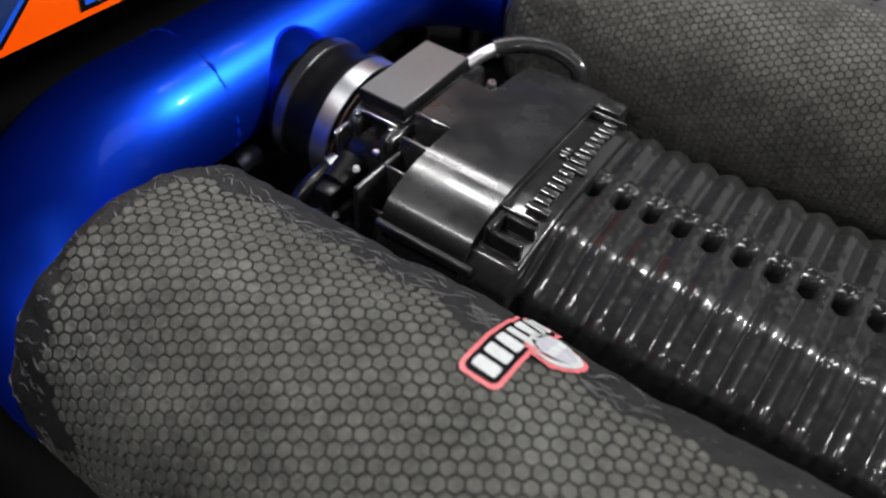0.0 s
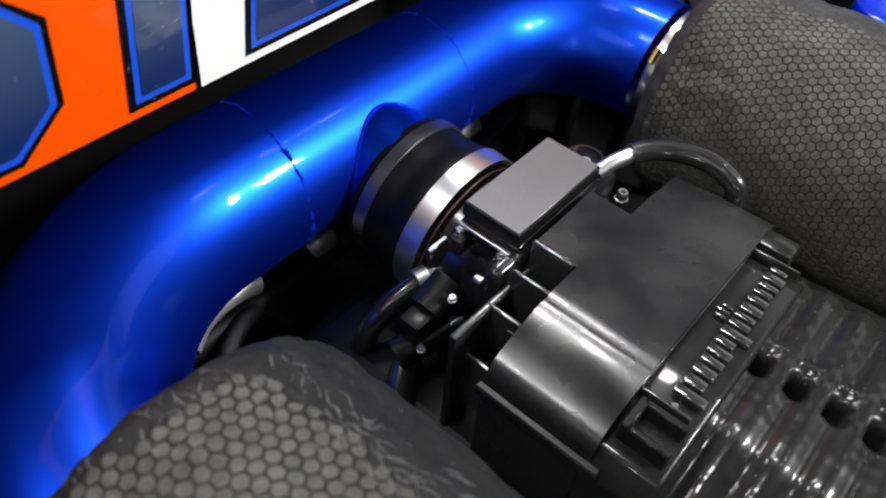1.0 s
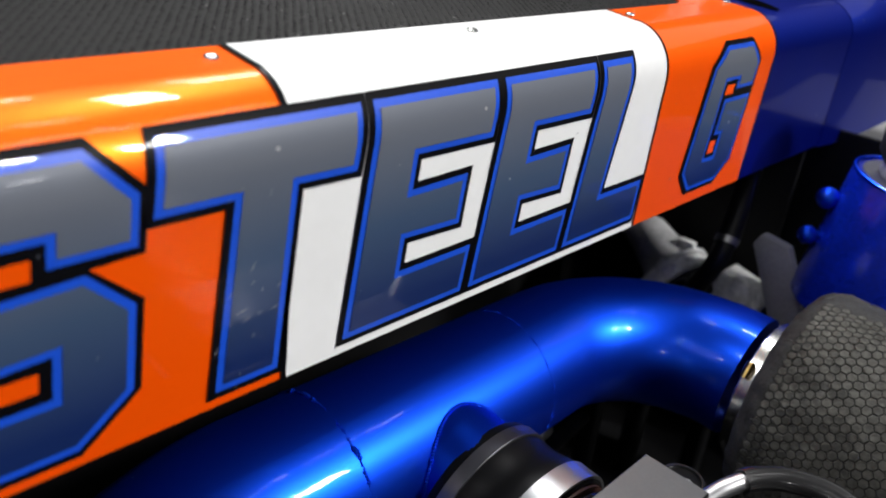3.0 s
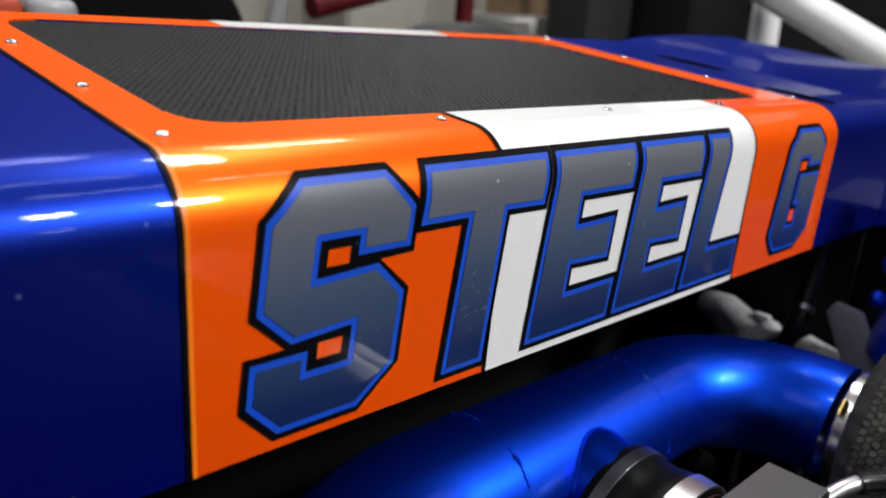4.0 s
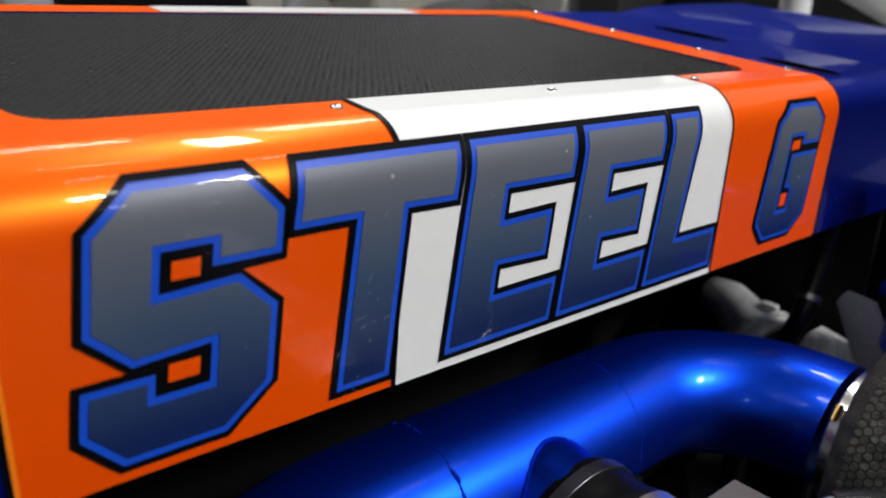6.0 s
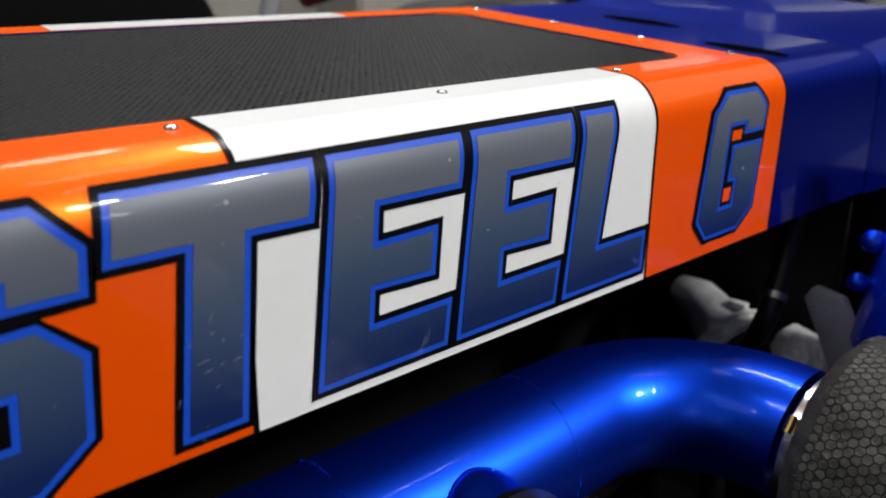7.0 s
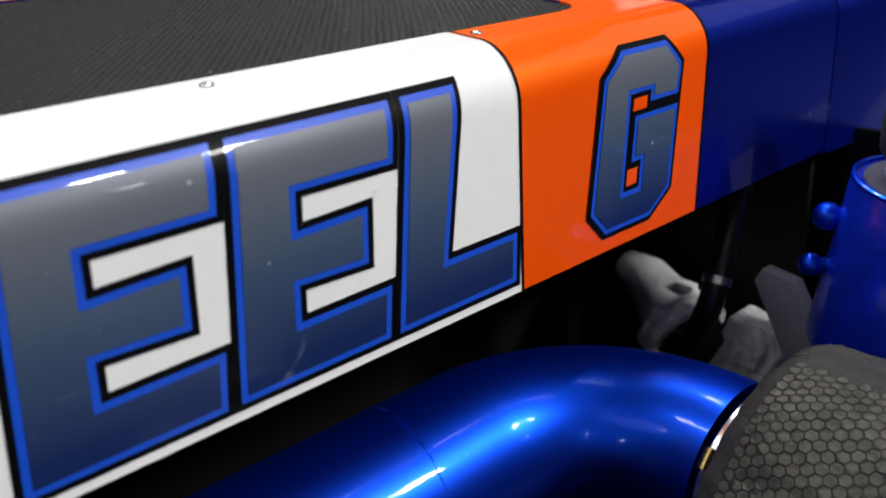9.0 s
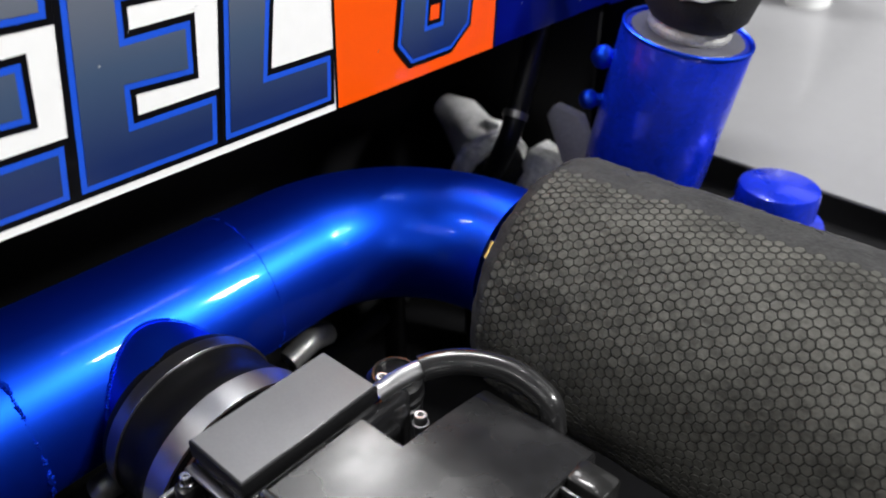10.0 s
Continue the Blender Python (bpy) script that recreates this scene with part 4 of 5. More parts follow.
def filter_sleeve(yc, zc, xr, length, seed, rise=0.0, seam=68, plain=0.026, variant=""):
    f = thing("air_filter", "large air filter in a black honeycomb mesh sleeve", "air filter", "air filters")
    nx, na = 150, 200
    verts, faces = [], []
    for i in range(nx + 1):
        x = length * (i / nx) ** 1.15
        for k in range(na):
            a = 2 * math.pi * k / na
            r = sleeve_radius(x) + wrinkle(x, a, seed)
            verts.append((xr + x, yc + r * math.cos(a), zc + rise * x + r * math.sin(a)))
    for i in range(nx):
        for k in range(na):
            l = (k + 1) % na
            faces.append((i * na + k, i * na + l, (i + 1) * na + l, (i + 1) * na + k))
    faces.append(tuple(range(na))[::-1])
    faces.append(tuple(nx * na + k for k in range(na)))
    me = bpy.data.meshes.new("sleeve")
    me.from_pydata(verts, [], faces)
    s = mesh_part("sleeve", me, M["cloth" + variant], f, "thin black mesh sleeve", True)
    # honeycomb cells, slightly proud of the cloth, over a black core that shows between them
    fray = 9 if seed < 5 else 3
    AROUND = 84 if seed < 5 else 90
    pitch = 2 * math.pi * FR / AROUND
    verts, faces, core_verts, core_faces = [], [], [], []
    rows = int((length - 0.03) / (pitch * 0.866))
    for i in range(rows):
        x0 = 0.012 + i * pitch * 0.866
        for k in range(AROUND):
            a0 = 2 * math.pi * (k + 0.5 * (i % 2)) / AROUND
            if math.sin(a0) < -0.75:
                continue
            ragged = noise.noise(Vector((x0 * 30, a0 * 3, seed)))
            turn = a0 if a0 < math.pi else a0 - 2 * math.pi
            bare = plain * (1 + 0.4 * ragged + (1.3 + ragged) * (seed < 5) * min(1, max(0, (a0 - 2.0) / 0.7)))
            if -0.6 < turn < radians(seam + fray * ragged) or x0 < bare:
                continue
            edge = min((turn - radians(seam + fray * ragged)) / 0.35 if turn > 0 else 1, (x0 - bare) / 0.03, 1)
            fade = 0.90 + 0.10 * edge
            base = len(core_verts)
            for c in range(6):
                b = math.pi / 3 * c
                x = x0 + 0.56 * pitch * 1.1 * math.sin(b + math.pi / 2)
                a = a0 + 0.56 * pitch * 1.1 * math.cos(b + math.pi / 2) / FR
                r = sleeve_radius(x) + wrinkle(x, a, seed) + 0.00025
                core_verts.append((xr + x, yc + r * math.cos(a), zc + rise * x + r * math.sin(a)))
            core_faces.append(tuple(base + c for c in range(6)))
            base = len(verts)
            lift = 0.0004 + 0.0002 * random.random()
            for size, up in ((0.47 * fade, 0.00035), (0.43 * fade, 0.0003 + lift * (0.6 + 0.4 * edge))):
                for c in range(6):
                    b = math.pi / 3 * c
                    x = x0 + size * pitch * 1.1 * math.sin(b + math.pi / 6 + math.pi / 3)
                    a = a0 + size * pitch * 1.1 * math.cos(b + math.pi / 6 + math.pi / 3) / FR
                    r = sleeve_radius(x) + wrinkle(x, a, seed) + up
                    verts.append((xr + x, yc + r * math.cos(a), zc + rise * x + r * math.sin(a)))
            for c in range(6):
                d = (c + 1) % 6
                faces.append((base + c, base + d, base + 6 + d, base + 6 + c))
            faces.append(tuple(base + 6 + c for c in range(6)))
    me = bpy.data.meshes.new("honeycomb")
    me.from_pydata(verts, [], faces)
    tagged(mesh_part("honeycomb", me, M["cell" + variant], s, "grey honeycomb cells"), kind="stuff")
    me = bpy.data.meshes.new("core")
    me.from_pydata(core_verts, [], core_faces)
    tagged(mesh_part("core", me, M["core" + variant], s, "black filter core between the cells"), kind="stuff")
    # clamp round the neck
    rc = PR + 0.0035
    ring = lathe([(rc - 0.002, 0), (rc, 0), (rc + 0.001, 0.001), (rc + 0.001, 0.0100), (rc, 0.0105), (rc - 0.002, 0.0105)], along_x(xr - 0.0125, yc, PZ), 72)
    c = part("neck_clamp", ring, M["clamp"], f, "bright steel hose clamp", True)
    a = radians(140 if yc > 0.5 else 40)
    cs, sn, ro = math.cos(a), math.sin(a), rc + 0.004
    part("clamp_screw", tube([(xr - 0.0095, yc + ro * cs - 0.006 * sn, PZ + ro * sn + 0.006 * cs), (xr - 0.0095, yc + ro * cs + 0.006 * sn, PZ + ro * sn - 0.006 * cs)], 0.0032, 10), M["brass"], c, "brass coloured clamp screw", True)
    part("neck", lathe([(0.0, 0), (PR + 0.002, 0), (PR + 0.002, 0.03), (0, 0.03)], along_x(xr - 0.005, yc, PZ), 48), M["rubber"], f, "", True)
    return f, s


NZ, NRISE = 0.668, 0.03
near_filter, near_sleeve = filter_sleeve(0.258, NZ, -0.278, 0.42, 3.7, NRISE, 68, 0.018)
far_filter, far_sleeve = filter_sleeve(0.734, 0.6445, -0.290, 0.46, 9.1, 0.0, 92, 0.014, "_far")


def creases(yc, zc, xr, rise, seed, parent, zone, count):
    """Fine raised creases of the thin sleeve, crowded along its seam and its gathered end."""
    rng = random.Random(seed * 10)
    bm = bmesh.new()
    for k in range(count):
        if k % 3:
            x, a = rng.uniform(0.03, 0.26), radians(zone + rng.gauss(-3, 5))
            dx, da = rng.uniform(0.003, 0.011), rng.uniform(-0.07, 0.07)
        else:
            x, a = rng.uniform(0.004, 0.034), radians(rng.uniform(zone - 10, 200))
            dx, da = rng.uniform(0.003, 0.010), rng.uniform(-0.05, 0.05)
        bend = rng.uniform(-0.03, 0.03)
        pts = []
        for s in range(7):
            f = s / 6
            px, pa = x + dx * f, a + da * f + bend * math.sin(math.pi * f)
            r = sleeve_radius(px) + wrinkle(px, pa, seed) + 0.0002
            pts.append((xr + px, yc + r * math.cos(pa), zc + rise * px + r * math.sin(pa)))
        width = rng.uniform(0.0002, 0.0005)
        tube(pts, lambda f, w=width: w * (0.15 + math.sin(math.pi * f)), 6, bm=bm)
    return tagged(part("creasing", bm, M["crease"], parent, "fine creases in the mesh sleeve", True), kind="stuff")


creases(0.258, NZ, -0.278, NRISE, 3.7, near_sleeve, 66, 270)
creases(0.734, 0.6445, -0.290, 0.0, 9.1, far_sleeve, 72, 40)


# woven badge on the near sleeve: plain shapes in its colours
def on_sleeve(u, w, up):
    """A point of the badge: u along the sleeve, w round it (metres)."""
    x = -0.075 + u + 0.278
    a = radians(68) - w / FR
    r = sleeve_radius(x) + wrinkle(x, a, 3.7) + 0.0012 + up
    return (-0.278 + x, 0.258 + r * math.cos(a), NZ + NRISE * x + r * math.sin(a))


def badge_sheet(outline, up):
    bm = bmesh.new()
    vs = [bm.verts.new((u, w, 0)) for u, w in outline]
    es = [bm.edges.new((vs[i], vs[(i + 1) % len(vs)])) for i in range(len(vs))]
    bmesh.ops.triangle_fill(bm, use_beauty=True, edges=es)
    lo = min(w for _, w in outline)
    for k in range(1, 30):
        bmesh.ops.bisect_plane(bm, geom=bm.verts[:] + bm.edges[:] + bm.faces[:], plane_co=(0, lo + 0.0025 * k, 0), plane_no=(0, 1, 0))
    for v in bm.verts:
        v.co = on_sleeve(v.co.x, v.co.y, up)
    return bm


def rounded(u0, u1, w0, w1, r, n=5):
    out = []
    for cu, cw, s in ((u1 - r, w1 - r, 0), (u0 + r, w1 - r, 90), (u0 + r, w0 + r, 180), (u1 - r, w0 + r, 270)):
        for k in range(n + 1):
            a = radians(s + 90 * k / n)
            out.append((cu + r * math.cos(a), cw + r * math.sin(a)))
    return out


def disc(u, w, r, n=28):
    return [(u + r * math.cos(2 * math.pi * k / n), w + r * math.sin(2 * math.pi * k / n)) for k in range(n)]


badge = part("badge", badge_sheet(rounded(-0.0105, 0.0085, -0.026, 0.048, 0.004), 0.0), M["red"], near_sleeve, "faded red badge with black field and silver bars")
part("field", badge_sheet(rounded(-0.0085, 0.0065, -0.024, 0.046, 0.003), 0.0004), M["black_line"], badge, "black field")
part("roundel", badge_sheet(disc(0.0145, 0.0135, 0.0145), 0.0002), M["red"], badge, "round emblem with a red rim")
part("roundel_field", badge_sheet(disc(0.0145, 0.0135, 0.0125), 0.0006), M["silver"], badge, "silver disc")
part("roundel_core", badge_sheet(disc(0.0145, 0.0135, 0.0092), 0.0010), M["grey_paint"], badge, "grey centre")
part("roundel_bar", badge_sheet(rounded(0.0125, 0.0165, 0.004, 0.023, 0.001), 0.0014), M["silver"], badge, "silver bar")
for k in range(7):
    w = -0.0215 + 0.0088 * k
    part("bar", badge_sheet(rounded(-0.0065, 0.0045, w, w + 0.0062, 0.0012, 3), 0.0008), M["silver"], badge, "silver bar")


# ---- catch can with breather, cap and white panel ----
can = thing("catch_can", "blue anodised catch can with a black breather filter", "catch can")
KX, KY = -0.283, 0.905
LEAN = Matrix.Translation((KX, KY, 0.775)) @ Matrix.Rotation(radians(8.9), 4, "Y") @ Matrix.Scale(0.9, 4) @ Matrix.Translation((0, 0, -0.75))
part("body", lathe([(0, 0.612), (0.050, 0.612), (0.0535, 0.6135), (0.055, 0.617), (0.055, 0.747), (0.0535, 0.7495), (0.052, 0.7495), (0.0, 0.7490)], LEAN, 72), M["can_blue"], can, "", True)
part("rim", lathe([(0.053, 0.7495), (0.0552, 0.7495), (0.0552, 0.7515), (0.0535, 0.7525), (0.052, 0.7515), (0.052, 0.7495)], LEAN, 72), M["blue"], can, "polished blue rim", True)
part("lid", lathe([(0.0, 0.7492), (0.047, 0.7492), (0.0475, 0.7500), (0.047, 0.7508), (0.0, 0.7512)], LEAN, 64), M["lid_grey"], can, "lid coloured blue-grey for the reflection on it", True)
part("neck", lathe([(0.0, 0.7505), (0.033, 0.7505), (0.035, 0.754), (0.035, 0.7565), (0.033, 0.761), (0.0, 0.761)], LEAN, 24), M["ring_grey"], can, "pale neck ring", False)
part("breather", lathe([(0.0, 0.759), (0.029, 0.759), (0.036, 0.763), (0.043, 0.772), (0.046, 0.790), (0.046, 0.81), (0.043, 0.835), (0.034, 0.850), (0.0, 0.854)], LEAN, 48), M["foam"], can, "black foam breather filter", True)


def on_breather(turn, z):
    """A point just off the breather's side."""
    a = radians(turn)
    return LEAN @ Vector((0.0466 * math.cos(a), 0.0466 * math.sin(a), z))


part("print_mark", tube([on_breather(-62 + 15 * math.cos(2 * math.pi * s / 20), 0.804 + 0.007 * math.sin(2 * math.pi * s / 20) + 0.002 * math.cos(2 * math.pi * s / 20)) for s in range(21)], 0.0011, 8), M["white"], can, "plain white printed loop", True)
part("print_mark", tube([on_breather(-86 + 4.5 * s, 0.789 + 0.0008 * s + 0.001 * math.sin(s)) for s in range(12)], 0.0010, 8), M["white"], can, "plain white printed stroke", True)


def ball_fitting(x, y, z, r):
    """Swept ball end with a hex collar against the can."""
    lathe_pts = [(0, -r)] + [(r * math.cos(radians(k)), r * math.sin(radians(k))) for k in range(-75, 76, 15)] + [(0, r)]
    bm = lathe(lathe_pts, Matrix.Translation((x, y, z)), 32)
    tube([(x, y, z), (x + 0.9 * r, y + 0.6 * r, z), (KX, KY, z)], r * 0.72, 6, bm=bm)
    return bm


part("elbow", ball_fitting(-0.3376, 0.8798, 0.7506, 0.0095), M["blue"], can, "bright blue anodised ball fitting", True)
part("elbow", ball_fitting(-0.3423, 0.8731, 0.7163, 0.0080), M["blue"], can, "bright blue anodised ball fitting", True)

cap = thing("filler_cap", "blue anodised round filler cap on a blue neck", "filler cap")
QX, QY = -0.197, 0.93
part("flange", lathe([(0.0, 0.55), (0.039, 0.55), (0.040, 0.553), (0.042, 0.631), (0.039, 0.637), (0.0, 0.637)], Matrix.Translation((QX, QY, 0)), 60), M["can_blue"], cap, "matt blue anodised flange", True)
part("neck", lathe([(0.0, 0.632), (0.026, 0.632), (0.027, 0.644), (0.0, 0.644)], Matrix.Translation((QX, QY, 0)), 48), M["blue"], cap, "", True)
part("lid", lathe([(0.0, 0.643), (0.029, 0.643), (0.0312, 0.6445), (0.0312, 0.6625), (0.0302, 0.6655), (0.0280, 0.6668), (0.0, 0.6672)], Matrix.Translation((QX, QY, 0)), 72), M["can_blue"], cap, "", True)

fender = thing("fender_panel", "gloss white curved body panel behind the engine", "body panel")
rows = []
for k in range(13):
    x = -0.72 + 0.66 * k / 12
    rows.append([(x, 1.16 + 0.12 * j, 0.566 + 0.02 * j + 0.006 * math.sin(j * 0.9) - 0.03 * (x + 0.35)) for j in range(7)])
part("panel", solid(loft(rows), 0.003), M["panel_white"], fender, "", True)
part("ledge", box(-0.72, -0.06, 1.256, 1.9, 0.0, 0.50, 0.004, 2), M["black"], fender, "black body below the panel", True)
part("sill", box(-0.37, -0.06, 1.0, 1.256, 0.40, 0.53, 0.004, 2), M["black"], fender, "black sill below the panel", True)

# ---- dark engine bay, closed off with added black parts ----
bay = thing("engine_bay", "matt black tub and panels added for the engine bay's darkness", "engine bay")
part("floor_pan", box(-0.74, 0.8, -0.35, 1.3, 0.36, 0.38, 0.004, 1), M["black"], bay)
part("inner_panel", box(-0.62, -0.61, -0.3, 1.2, 0.38, 0.76, 0.002, 1), M["black"], bay)
part("engine_block", box(-0.36, 0.3, 0.39, 0.60, 0.38, 0.58, 0.012, 2), M["black"], bay)

part("leg", box(-0.60, -0.50, 0.0, 0.1, 0.0, 0.36, 0.004, 1), M["black"], bay)
part("leg", box(-0.60, -0.50, 0.9, 1.0, 0.0, 0.36, 0.004, 1), M["black"], bay)
part("leg", box(0.50, 0.60, 0.0, 0.1, 0.0, 0.36, 0.004, 1), M["black"], bay)
part("leg", box(0.50, 0.60, 0.9, 1.0, 0.0, 0.36, 0.004, 1), M["black"], bay)

rail = thing("alloy_rail", "black rail with dull aluminium sleeves below the pipe", "rail")
part("bar", tube([(-0.425, 0.30, 0.540), (-0.424, 0.50, 0.540), (-0.430, 0.68, 0.540), (-0.44, 0.75, 0.54)], 0.010, 20), M["black"], rail, "matt black bar", True)
for way, r in (([(-0.408, 0.335, 0.566), (-0.417, 0.352, 0.570), (-0.421, 0.370, 0.571), (-0.4215, 0.388, 0.570), (-0.422, 0.402, 0.565)], 0.0085), ([(-0.424, 0.456, 0.558), (-0.421, 0.463, 0.562), (-0.424, 0.470, 0.558)], 0.0095), ([(-0.428, 0.614, 0.560), (-0.428, 0.636, 0.566), (-0.432, 0.656, 0.560)], 0.0095)):
    part("sleeve", tube(spline(way, 6), r, 20), M["alloy"], rail, "dull aluminium sleeve", True)
part("post", tube([(-0.43, 0.31, 0.375), (-0.43, 0.31, 0.56)], 0.010, 16), M["black"], rail, "", True)
part("post", tube([(-0.43, 0.73, 0.375), (-0.43, 0.73, 0.56)], 0.010, 16), M["black"], rail, "", True)

valve = thing("fluid_bottle", "milky white bottle end in a pale alloy clamp ring", "fluid bottle")
part("body", tube([(-0.530, 0.885, 0.690), (-0.505, 0.88, 0.686), (-0.475, 0.87, 0.672), (-0.460, 0.865, 0.664)], lambda f: 0.014 + 0.016 * f ** 0.7, 24), M["milky"], valve, "", True)
part("clamp_ring", tube([(-0.4615, 0.8655, 0.6645), (-0.458, 0.8645, 0.6625), (-0.4570, 0.8640, 0.662), (-0.4500, 0.8615, 0.658), (-0.4490, 0.861, 0.6575), (-0.445, 0.86, 0.6555)], lambda f: 0.038 if f < 0.3 or f > 0.75 else 0.0345, 32), M["casting"], valve, "mottled alloy clamp ring", False)
part("end_plug", tube([(-0.446, 0.860, 0.656), (-0.430, 0.855, 0.648), (-0.424, 0.853, 0.645)], lambda f: 0.031 - 0.008 * f, 24), M["black"], valve, "dark end plug", True)
for k in range(5):
    a = radians(20 + 62 * k)
    part("lug", box(-0.462, -0.444, 0.862 + 0.036 * math.cos(a) - 0.005, 0.862 + 0.036 * math.cos(a) + 0.005, 0.660 + 0.036 * math.sin(a) - 0.006, 0.660 + 0.036 * math.sin(a) + 0.006, 0.002, 2), M["casting"], valve, "cast lug", True)
part("foot", box(-0.47, -0.45, 0.855, 0.875, 0.410, 0.64, 0.003, 1), M["black"], valve)
valve.location = (-0.004, 0.034, -0.045)

coolant = thing("coolant_hose", "black rubber coolant hose beside the catch can", "hose")
part("hose", tube(spline([(-0.415, 0.905, 0.765), (-0.405, 0.875, 0.722), (-0.402, 0.857, 0.690), (-0.405, 0.850, 0.665), (-0.418, 0.850, 0.635), (-0.44, 0.86, 0.60), (-0.45, 0.87, 0.375)], 8), 0.0095, 18), M["rubber"], coolant, "", True)


part("hose_clip", tube([(-0.4022, 0.859, 0.6935), (-0.4018, 0.856, 0.6885)], 0.0108, 18), M["dark_steel"], coolant, "dull steel hose clip", True)


def slab(outline, y0, y1, bevel):
    """Extrude an (x, z) outline along y."""
    bm = bmesh.new()
    a = [bm.verts.new((x, y0, z)) for x, z in outline]
    b = [bm.verts.new((x, y1, z)) for x, z in outline]
    bm.faces.new(a)
    bm.faces.new(b[::-1])
    for k in range(len(a)):
        l = (k + 1) % len(a)
        bm.faces.new((a[k], b[k], b[l], a[l]))
    bmesh.ops.recalc_face_normals(bm, faces=bm.faces)
    bmesh.ops.bevel(bm, geom=bm.edges[:], offset=bevel, segments=2, profile=0.5, affect="EDGES")
    return bm


BLOCK = [(-0.414, 0.6418), (-0.3815, 0.634), (-0.3727, 0.6146), (-0.385, 0.575), (-0.432, 0.575), (-0.4367, 0.5808)]
STRUT = [(-0.389, 0.685), (-0.383, 0.697), (-0.357, 0.693), (-0.333, 0.650), (-0.326, 0.60), (-0.346, 0.60)]
block = thing("alloy_block", "pale cast alloy block on a black post", "casting")
part("body", slab(BLOCK, 0.897, 0.93, 0.004), M["casting"], block, "", True)
part("web", slab([(x * 0.5 - 0.19, z * 0.6 + 0.262) for x, z in BLOCK], 0.885, 0.896, 0.003), M["casting"], block, "raised web on the casting", True)
part("post", box(-0.405, -0.385, 0.90, 0.92, 0.375, 0.62, 0.003, 1), M["black"], block)

strut = thing("grey_strut", "flat pale grey strut with a cut-off top", "strut")
part("blade", slab(STRUT, 0.885, 0.897, 0.002), M["grey_paint"], strut, "", True)
part("post", box(-0.347, -0.327, 0.8865, 0.8955, 0.375, 0.61, 0.002, 1), M["black"], strut)

# ---- hall ----
floor = tagged(part("floor", box(-9, 9, -9, 9, -0.1, 0.0), M["floor"]), "grey polished hall floor", "floor", kind="structure")
ceiling = tagged(part("ceiling", box(-9, 9, -9, 9, CEIL, CEIL + 0.1), M["ceiling"]), "dark hall ceiling", "ceiling", kind="structure")
for name, b in (("wall_north", (-9.2, 9.2, 9, 9.2)), ("wall_south", (-9.2, 9.2, -9.2, -9)), ("wall_west", (-9.2, -9, -9, 9)), ("wall_east", (9, 9.2, -9, 9))):
    tagged(part(name, box(*b, 0, CEIL), M["dark_wall"]), "added hall wall kept near black so reflections stay dark", "wall", kind="structure")

# ---- surroundings beyond the hood ----
seat = thing("racing_seat", "high-backed black racing seat beyond the hood", "seat")
part("backrest", prism([(0.30, 0.30), (0.28, 0.80), (0.30, 1.05), (0.38, 1.20), (0.55, 1.24), (0.68, 1.19), (0.76, 1.11), (0.825, 1.03), (0.858, 0.99), (0.895, 0.945), (0.915, 0.90), (0.925, 0.80), (0.92, 0.30)], -1.72, -1.60, 0.02, 3), M["seat"], seat, "", True)
part("cushion", box(-1.68, -1.24, 0.36, 0.86, 0.22, 0.36, 0.04, 3), M["seat"], seat, "", True)
part("base", box(-1.62, -1.26, 0.40, 0.82, 0.0, 0.23, 0.01, 2), M["black"], seat, "", True)

pod = thing("side_pod", "orange side pod with a white tip", "body panel")
part("body", box(-1.20, -1.12, 0.10, 0.362, 0.0, 0.936, 0.010, 3), M["pod_orange"], pod, "", True)
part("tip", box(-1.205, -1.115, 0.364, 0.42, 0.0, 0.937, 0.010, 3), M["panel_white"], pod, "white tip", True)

arm = thing("red_arm", "dark red enamelled lift arm", "lift arm")
part("beam", tube([(-2.00, 1.33, 0.945), (-2.0, 1.60, 1.015), (-2.0, 1.95, 1.105)], 0.033, 20), M["dark_red"], arm, "", True)
part("post", tube([(-2.0, 1.92, 0.0), (-2.0, 1.92, 1.09)], 0.03, 16), M["dark_red"], arm, "", True)

cage = thing("roll_cage", "white painted tube cage with a blue gusset", "roll cage")
part("tube", tube([(-1.05, 1.6, 1.13), (-0.79, 1.6, 1.012), (-0.646, 1.6, 0.943), (-0.40, 1.6, 0.82), (-0.40, 1.6, 0.0)], 0.034, 24), M["white"], cage, "", True)
part("tube", tube([(-0.93, 1.75, 1.5), (-0.91, 1.75, 0.95), (-0.90, 1.75, 0.0)], 0.03, 24), M["white"], cage, "", True)
part("gusset", box(-0.93, -0.80, 1.56, 1.64, 1.018, 1.085, 0.012, 2), M["hood_blue"], cage, "blue gusset", True)

for x, y, w, h, m, lab in ((-2.6, 2.9, 0.5, 0.97, "alloy", "grey metal cabinet with a cardboard box on it"), (-1.9, 3.1, 0.35, 1.6, "black", "tall black cabinet against the wall"), (-2.9, 2.2, 0.35, 1.1, "wall", "beige cabinet against the wall"), (-0.9, 4.2, 0.8, 1.8, "grey_paint", "wide grey cabinet against the wall")):
    cab = thing("cabinet", lab, "cabinet", "hall cabinets")
    part("body", box(x - w / 2, x + w / 2, y - 0.2, y + 0.2, 0.06, h, 0.01, 2), M[m], cab, "", True)
    part("plinth", box(x - w / 2 + 0.02, x + w / 2 - 0.02, y - 0.18, y + 0.18, 0.0, 0.06), M["black"], cab)
    part("door", box(x - w / 2 + 0.015, x + w / 2 - 0.015, y - 0.212, y - 0.202, 0.08, h - 0.02, 0.004, 1), M[m], cab, "", True)

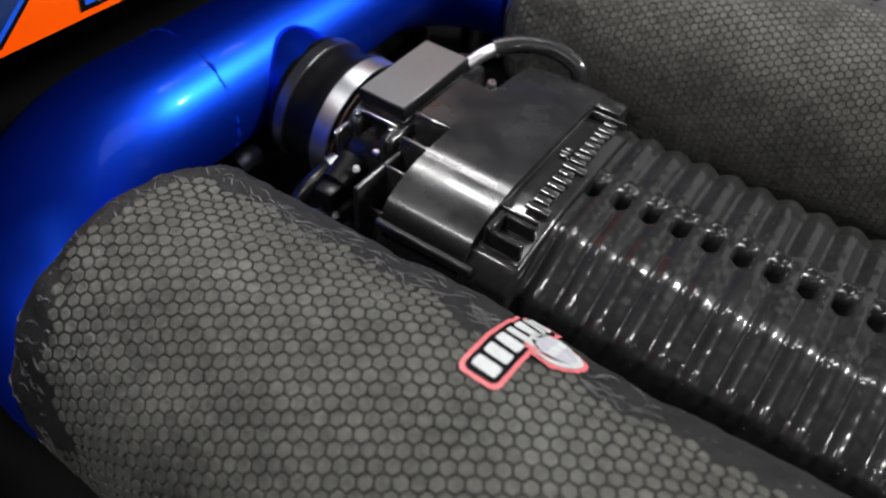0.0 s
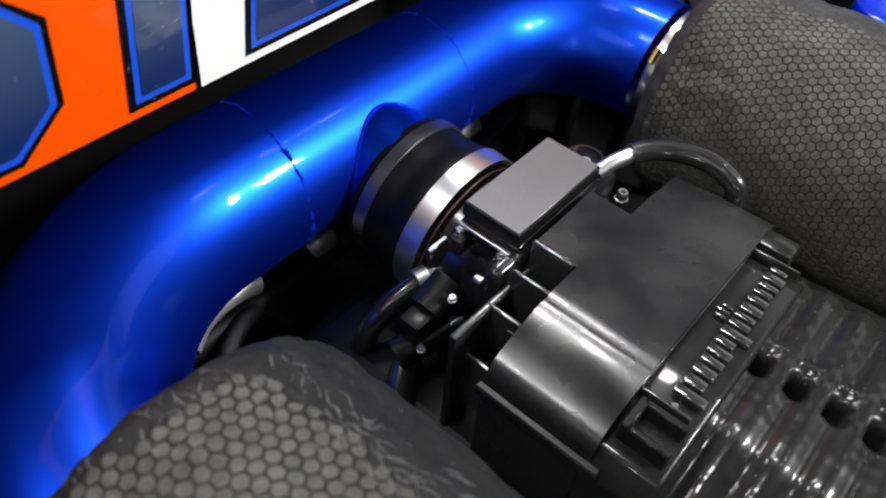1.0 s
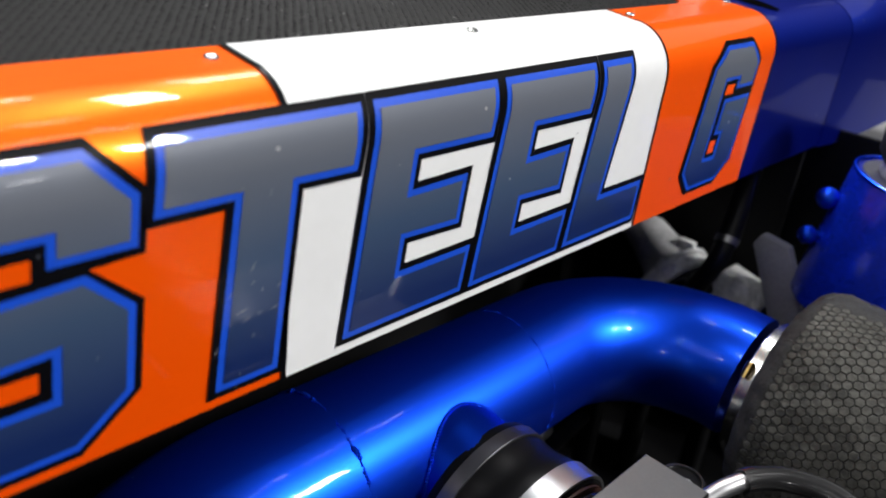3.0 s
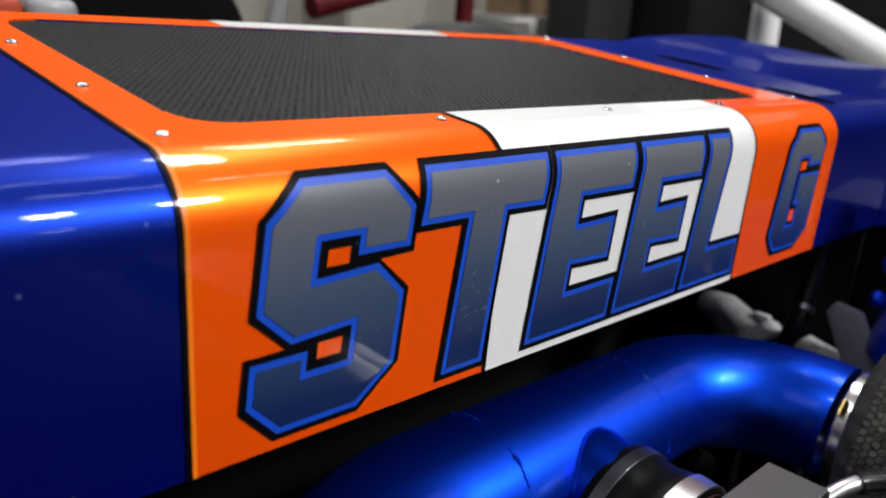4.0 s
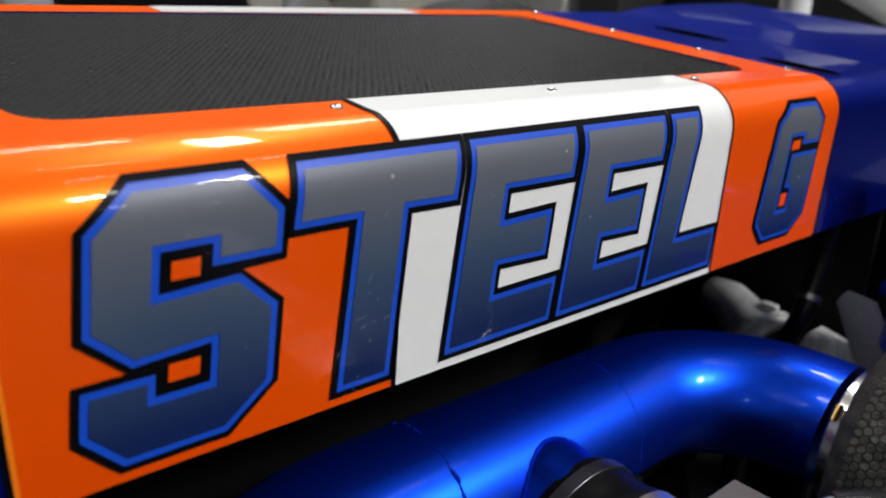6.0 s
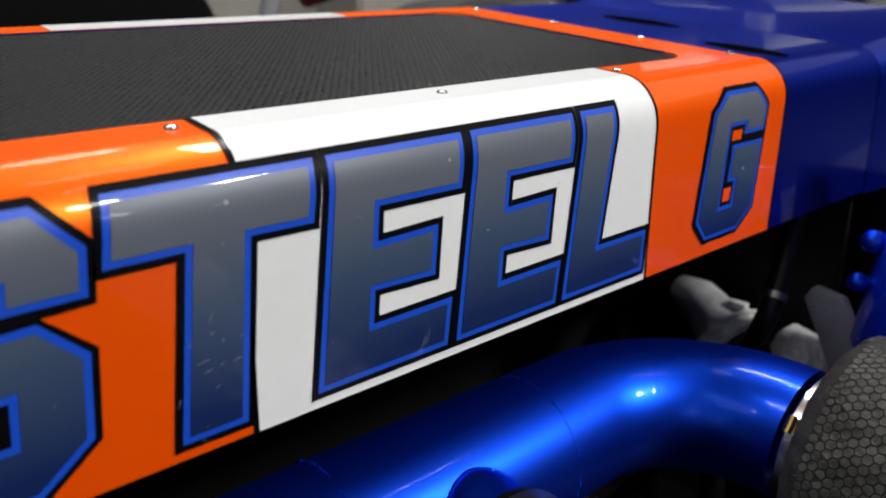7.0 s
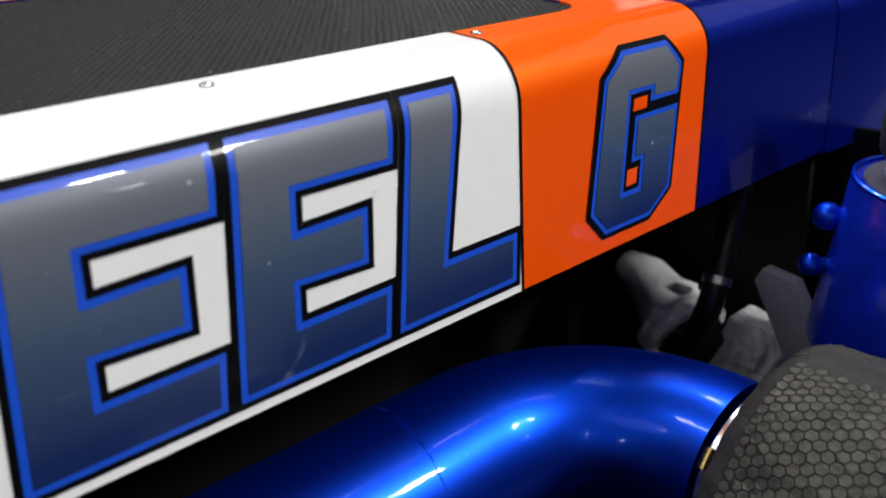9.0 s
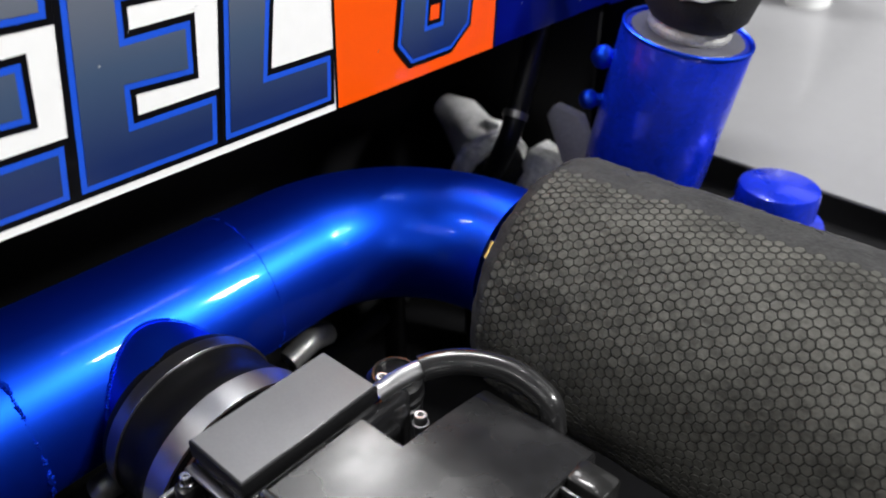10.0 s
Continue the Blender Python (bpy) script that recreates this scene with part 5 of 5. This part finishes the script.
partition = tagged(part("wall_partition", box(-4.3, -4.2, 1.6, 6.0, 0.0, 1.45), M["wall"]), "beige partition wall of a hall stand", "wall", kind="structure")

post = thing("grey_stand", "pale grey leaning stand in the hall", "stand")
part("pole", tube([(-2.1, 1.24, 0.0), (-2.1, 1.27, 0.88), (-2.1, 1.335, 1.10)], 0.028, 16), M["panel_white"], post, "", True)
part("foot", box(-2.2, -2.0, 1.12, 1.36, 0.0, 0.02, 0.004, 1), M["black"], post)

tyre = thing("spare_tyre", "black racing tyre standing beyond the hood", "tyre")
part("tread", lathe([(0.17, -0.10), (0.255, -0.115), (0.285, -0.09), (0.292, 0.0), (0.285, 0.09), (0.255, 0.115), (0.17, 0.10), (0.17, -0.10)], Matrix.Translation((-1.5, 1.43, 0.645)) @ ALONG_X, 48), M["tyre"], tyre, "", True)
part("rim", lathe([(0.0, -0.04), (0.165, -0.09), (0.17, -0.1), (0.17, 0.1), (0.165, 0.09), (0.0, 0.04)], Matrix.Translation((-1.5, 1.43, 0.645)) @ ALONG_X, 48), M["alloy"], tyre, "dull alloy rim", True)
part("stand", box(-1.6, -1.4, 1.25, 1.61, 0.0, 0.40, 0.01, 1), M["black"], tyre, "black stand", True)

column = thing("dark_column", "dark grey hall column", "column")
part("shaft", box(-2.15, -1.95, 2.52, 2.80, 0.0, CEIL, 0.01, 2), M["tyre"], column, "", True)
part("base", box(-2.2, -1.9, 2.47, 2.85, 0.0, 0.12, 0.01, 2), M["black"], column, "", True)

lines = thing("vacuum_hose", "glossy black vacuum hose under the throttle body", "hose", "engine hoses")
part("tube", tube(spline([(-0.272, 0.470, 0.60), (-0.280, 0.440, 0.600), (-0.286, 0.412, 0.592), (-0.272, 0.392, 0.575), (-0.250, 0.388, 0.550), (-0.24, 0.40, 0.50)], 8), 0.009, 18), M["gloss_hose"], lines, "", True)
part("end_ring", tube([(-0.2835, 0.428, 0.5975), (-0.2855, 0.418, 0.5945)], 0.0115, 18), M["dark_steel"], lines, "dull steel crimp ring", True)
lines = thing("vacuum_hose", "glossy black vacuum hose under the throttle body", "hose", "engine hoses")
part("tube", tube(spline([(-0.300, 0.470, 0.625), (-0.310, 0.440, 0.620), (-0.318, 0.415, 0.600), (-0.322, 0.405, 0.56), (-0.32, 0.41, 0.50)], 8), 0.0075, 18), M["gloss_hose"], lines, "", True)
part("end_ring", tube([(-0.306, 0.452, 0.6225), (-0.3085, 0.444, 0.621)], 0.0098, 18), M["steel"], lines, "bright crimp ring", True)
braid = thing("braided_hose", "black braided hose looping under the blue pipe", "hose", "engine hoses")
part("sleeve", tube(spline([(-0.43, 0.43, 0.49), (-0.426, 0.412, 0.530), (-0.417, 0.390, 0.544), (-0.408, 0.370, 0.546), (-0.399, 0.352, 0.538), (-0.391, 0.338, 0.51), (-0.388, 0.33, 0.46)], 10), 0.0065, 20), M["braid"], braid, "", True)
part("end_fitting", tube([(-0.4275, 0.418, 0.520), (-0.426, 0.412, 0.530)], 0.0082, 16), M["dark_steel"], braid, "dull steel end fitting", True)
tap = thing("drain_tap", "small bright alloy fitting below the throttle body", "fitting")
part("barrel", tube([(-0.262, 0.392, 0.560), (-0.232, 0.388, 0.556)], 0.0055, 16), M["clamp"], tap, "", True)
part("stem", tube([(-0.248, 0.390, 0.558), (-0.248, 0.40, 0.52)], 0.0035, 12), M["dark_steel"], tap, "", True)

carton = thing("cardboard_box", "brown cardboard box on the grey cabinet", "box")
part("carton", box(-2.70, -2.48, 2.74, 2.98, 0.972, 1.36, 0.004, 1), M["card"], carton, "", True)
part("flap", box(-2.70, -2.48, 2.735, 2.739, 1.20, 1.36, 0.001, 1), M["card"], carton, "folded flap")
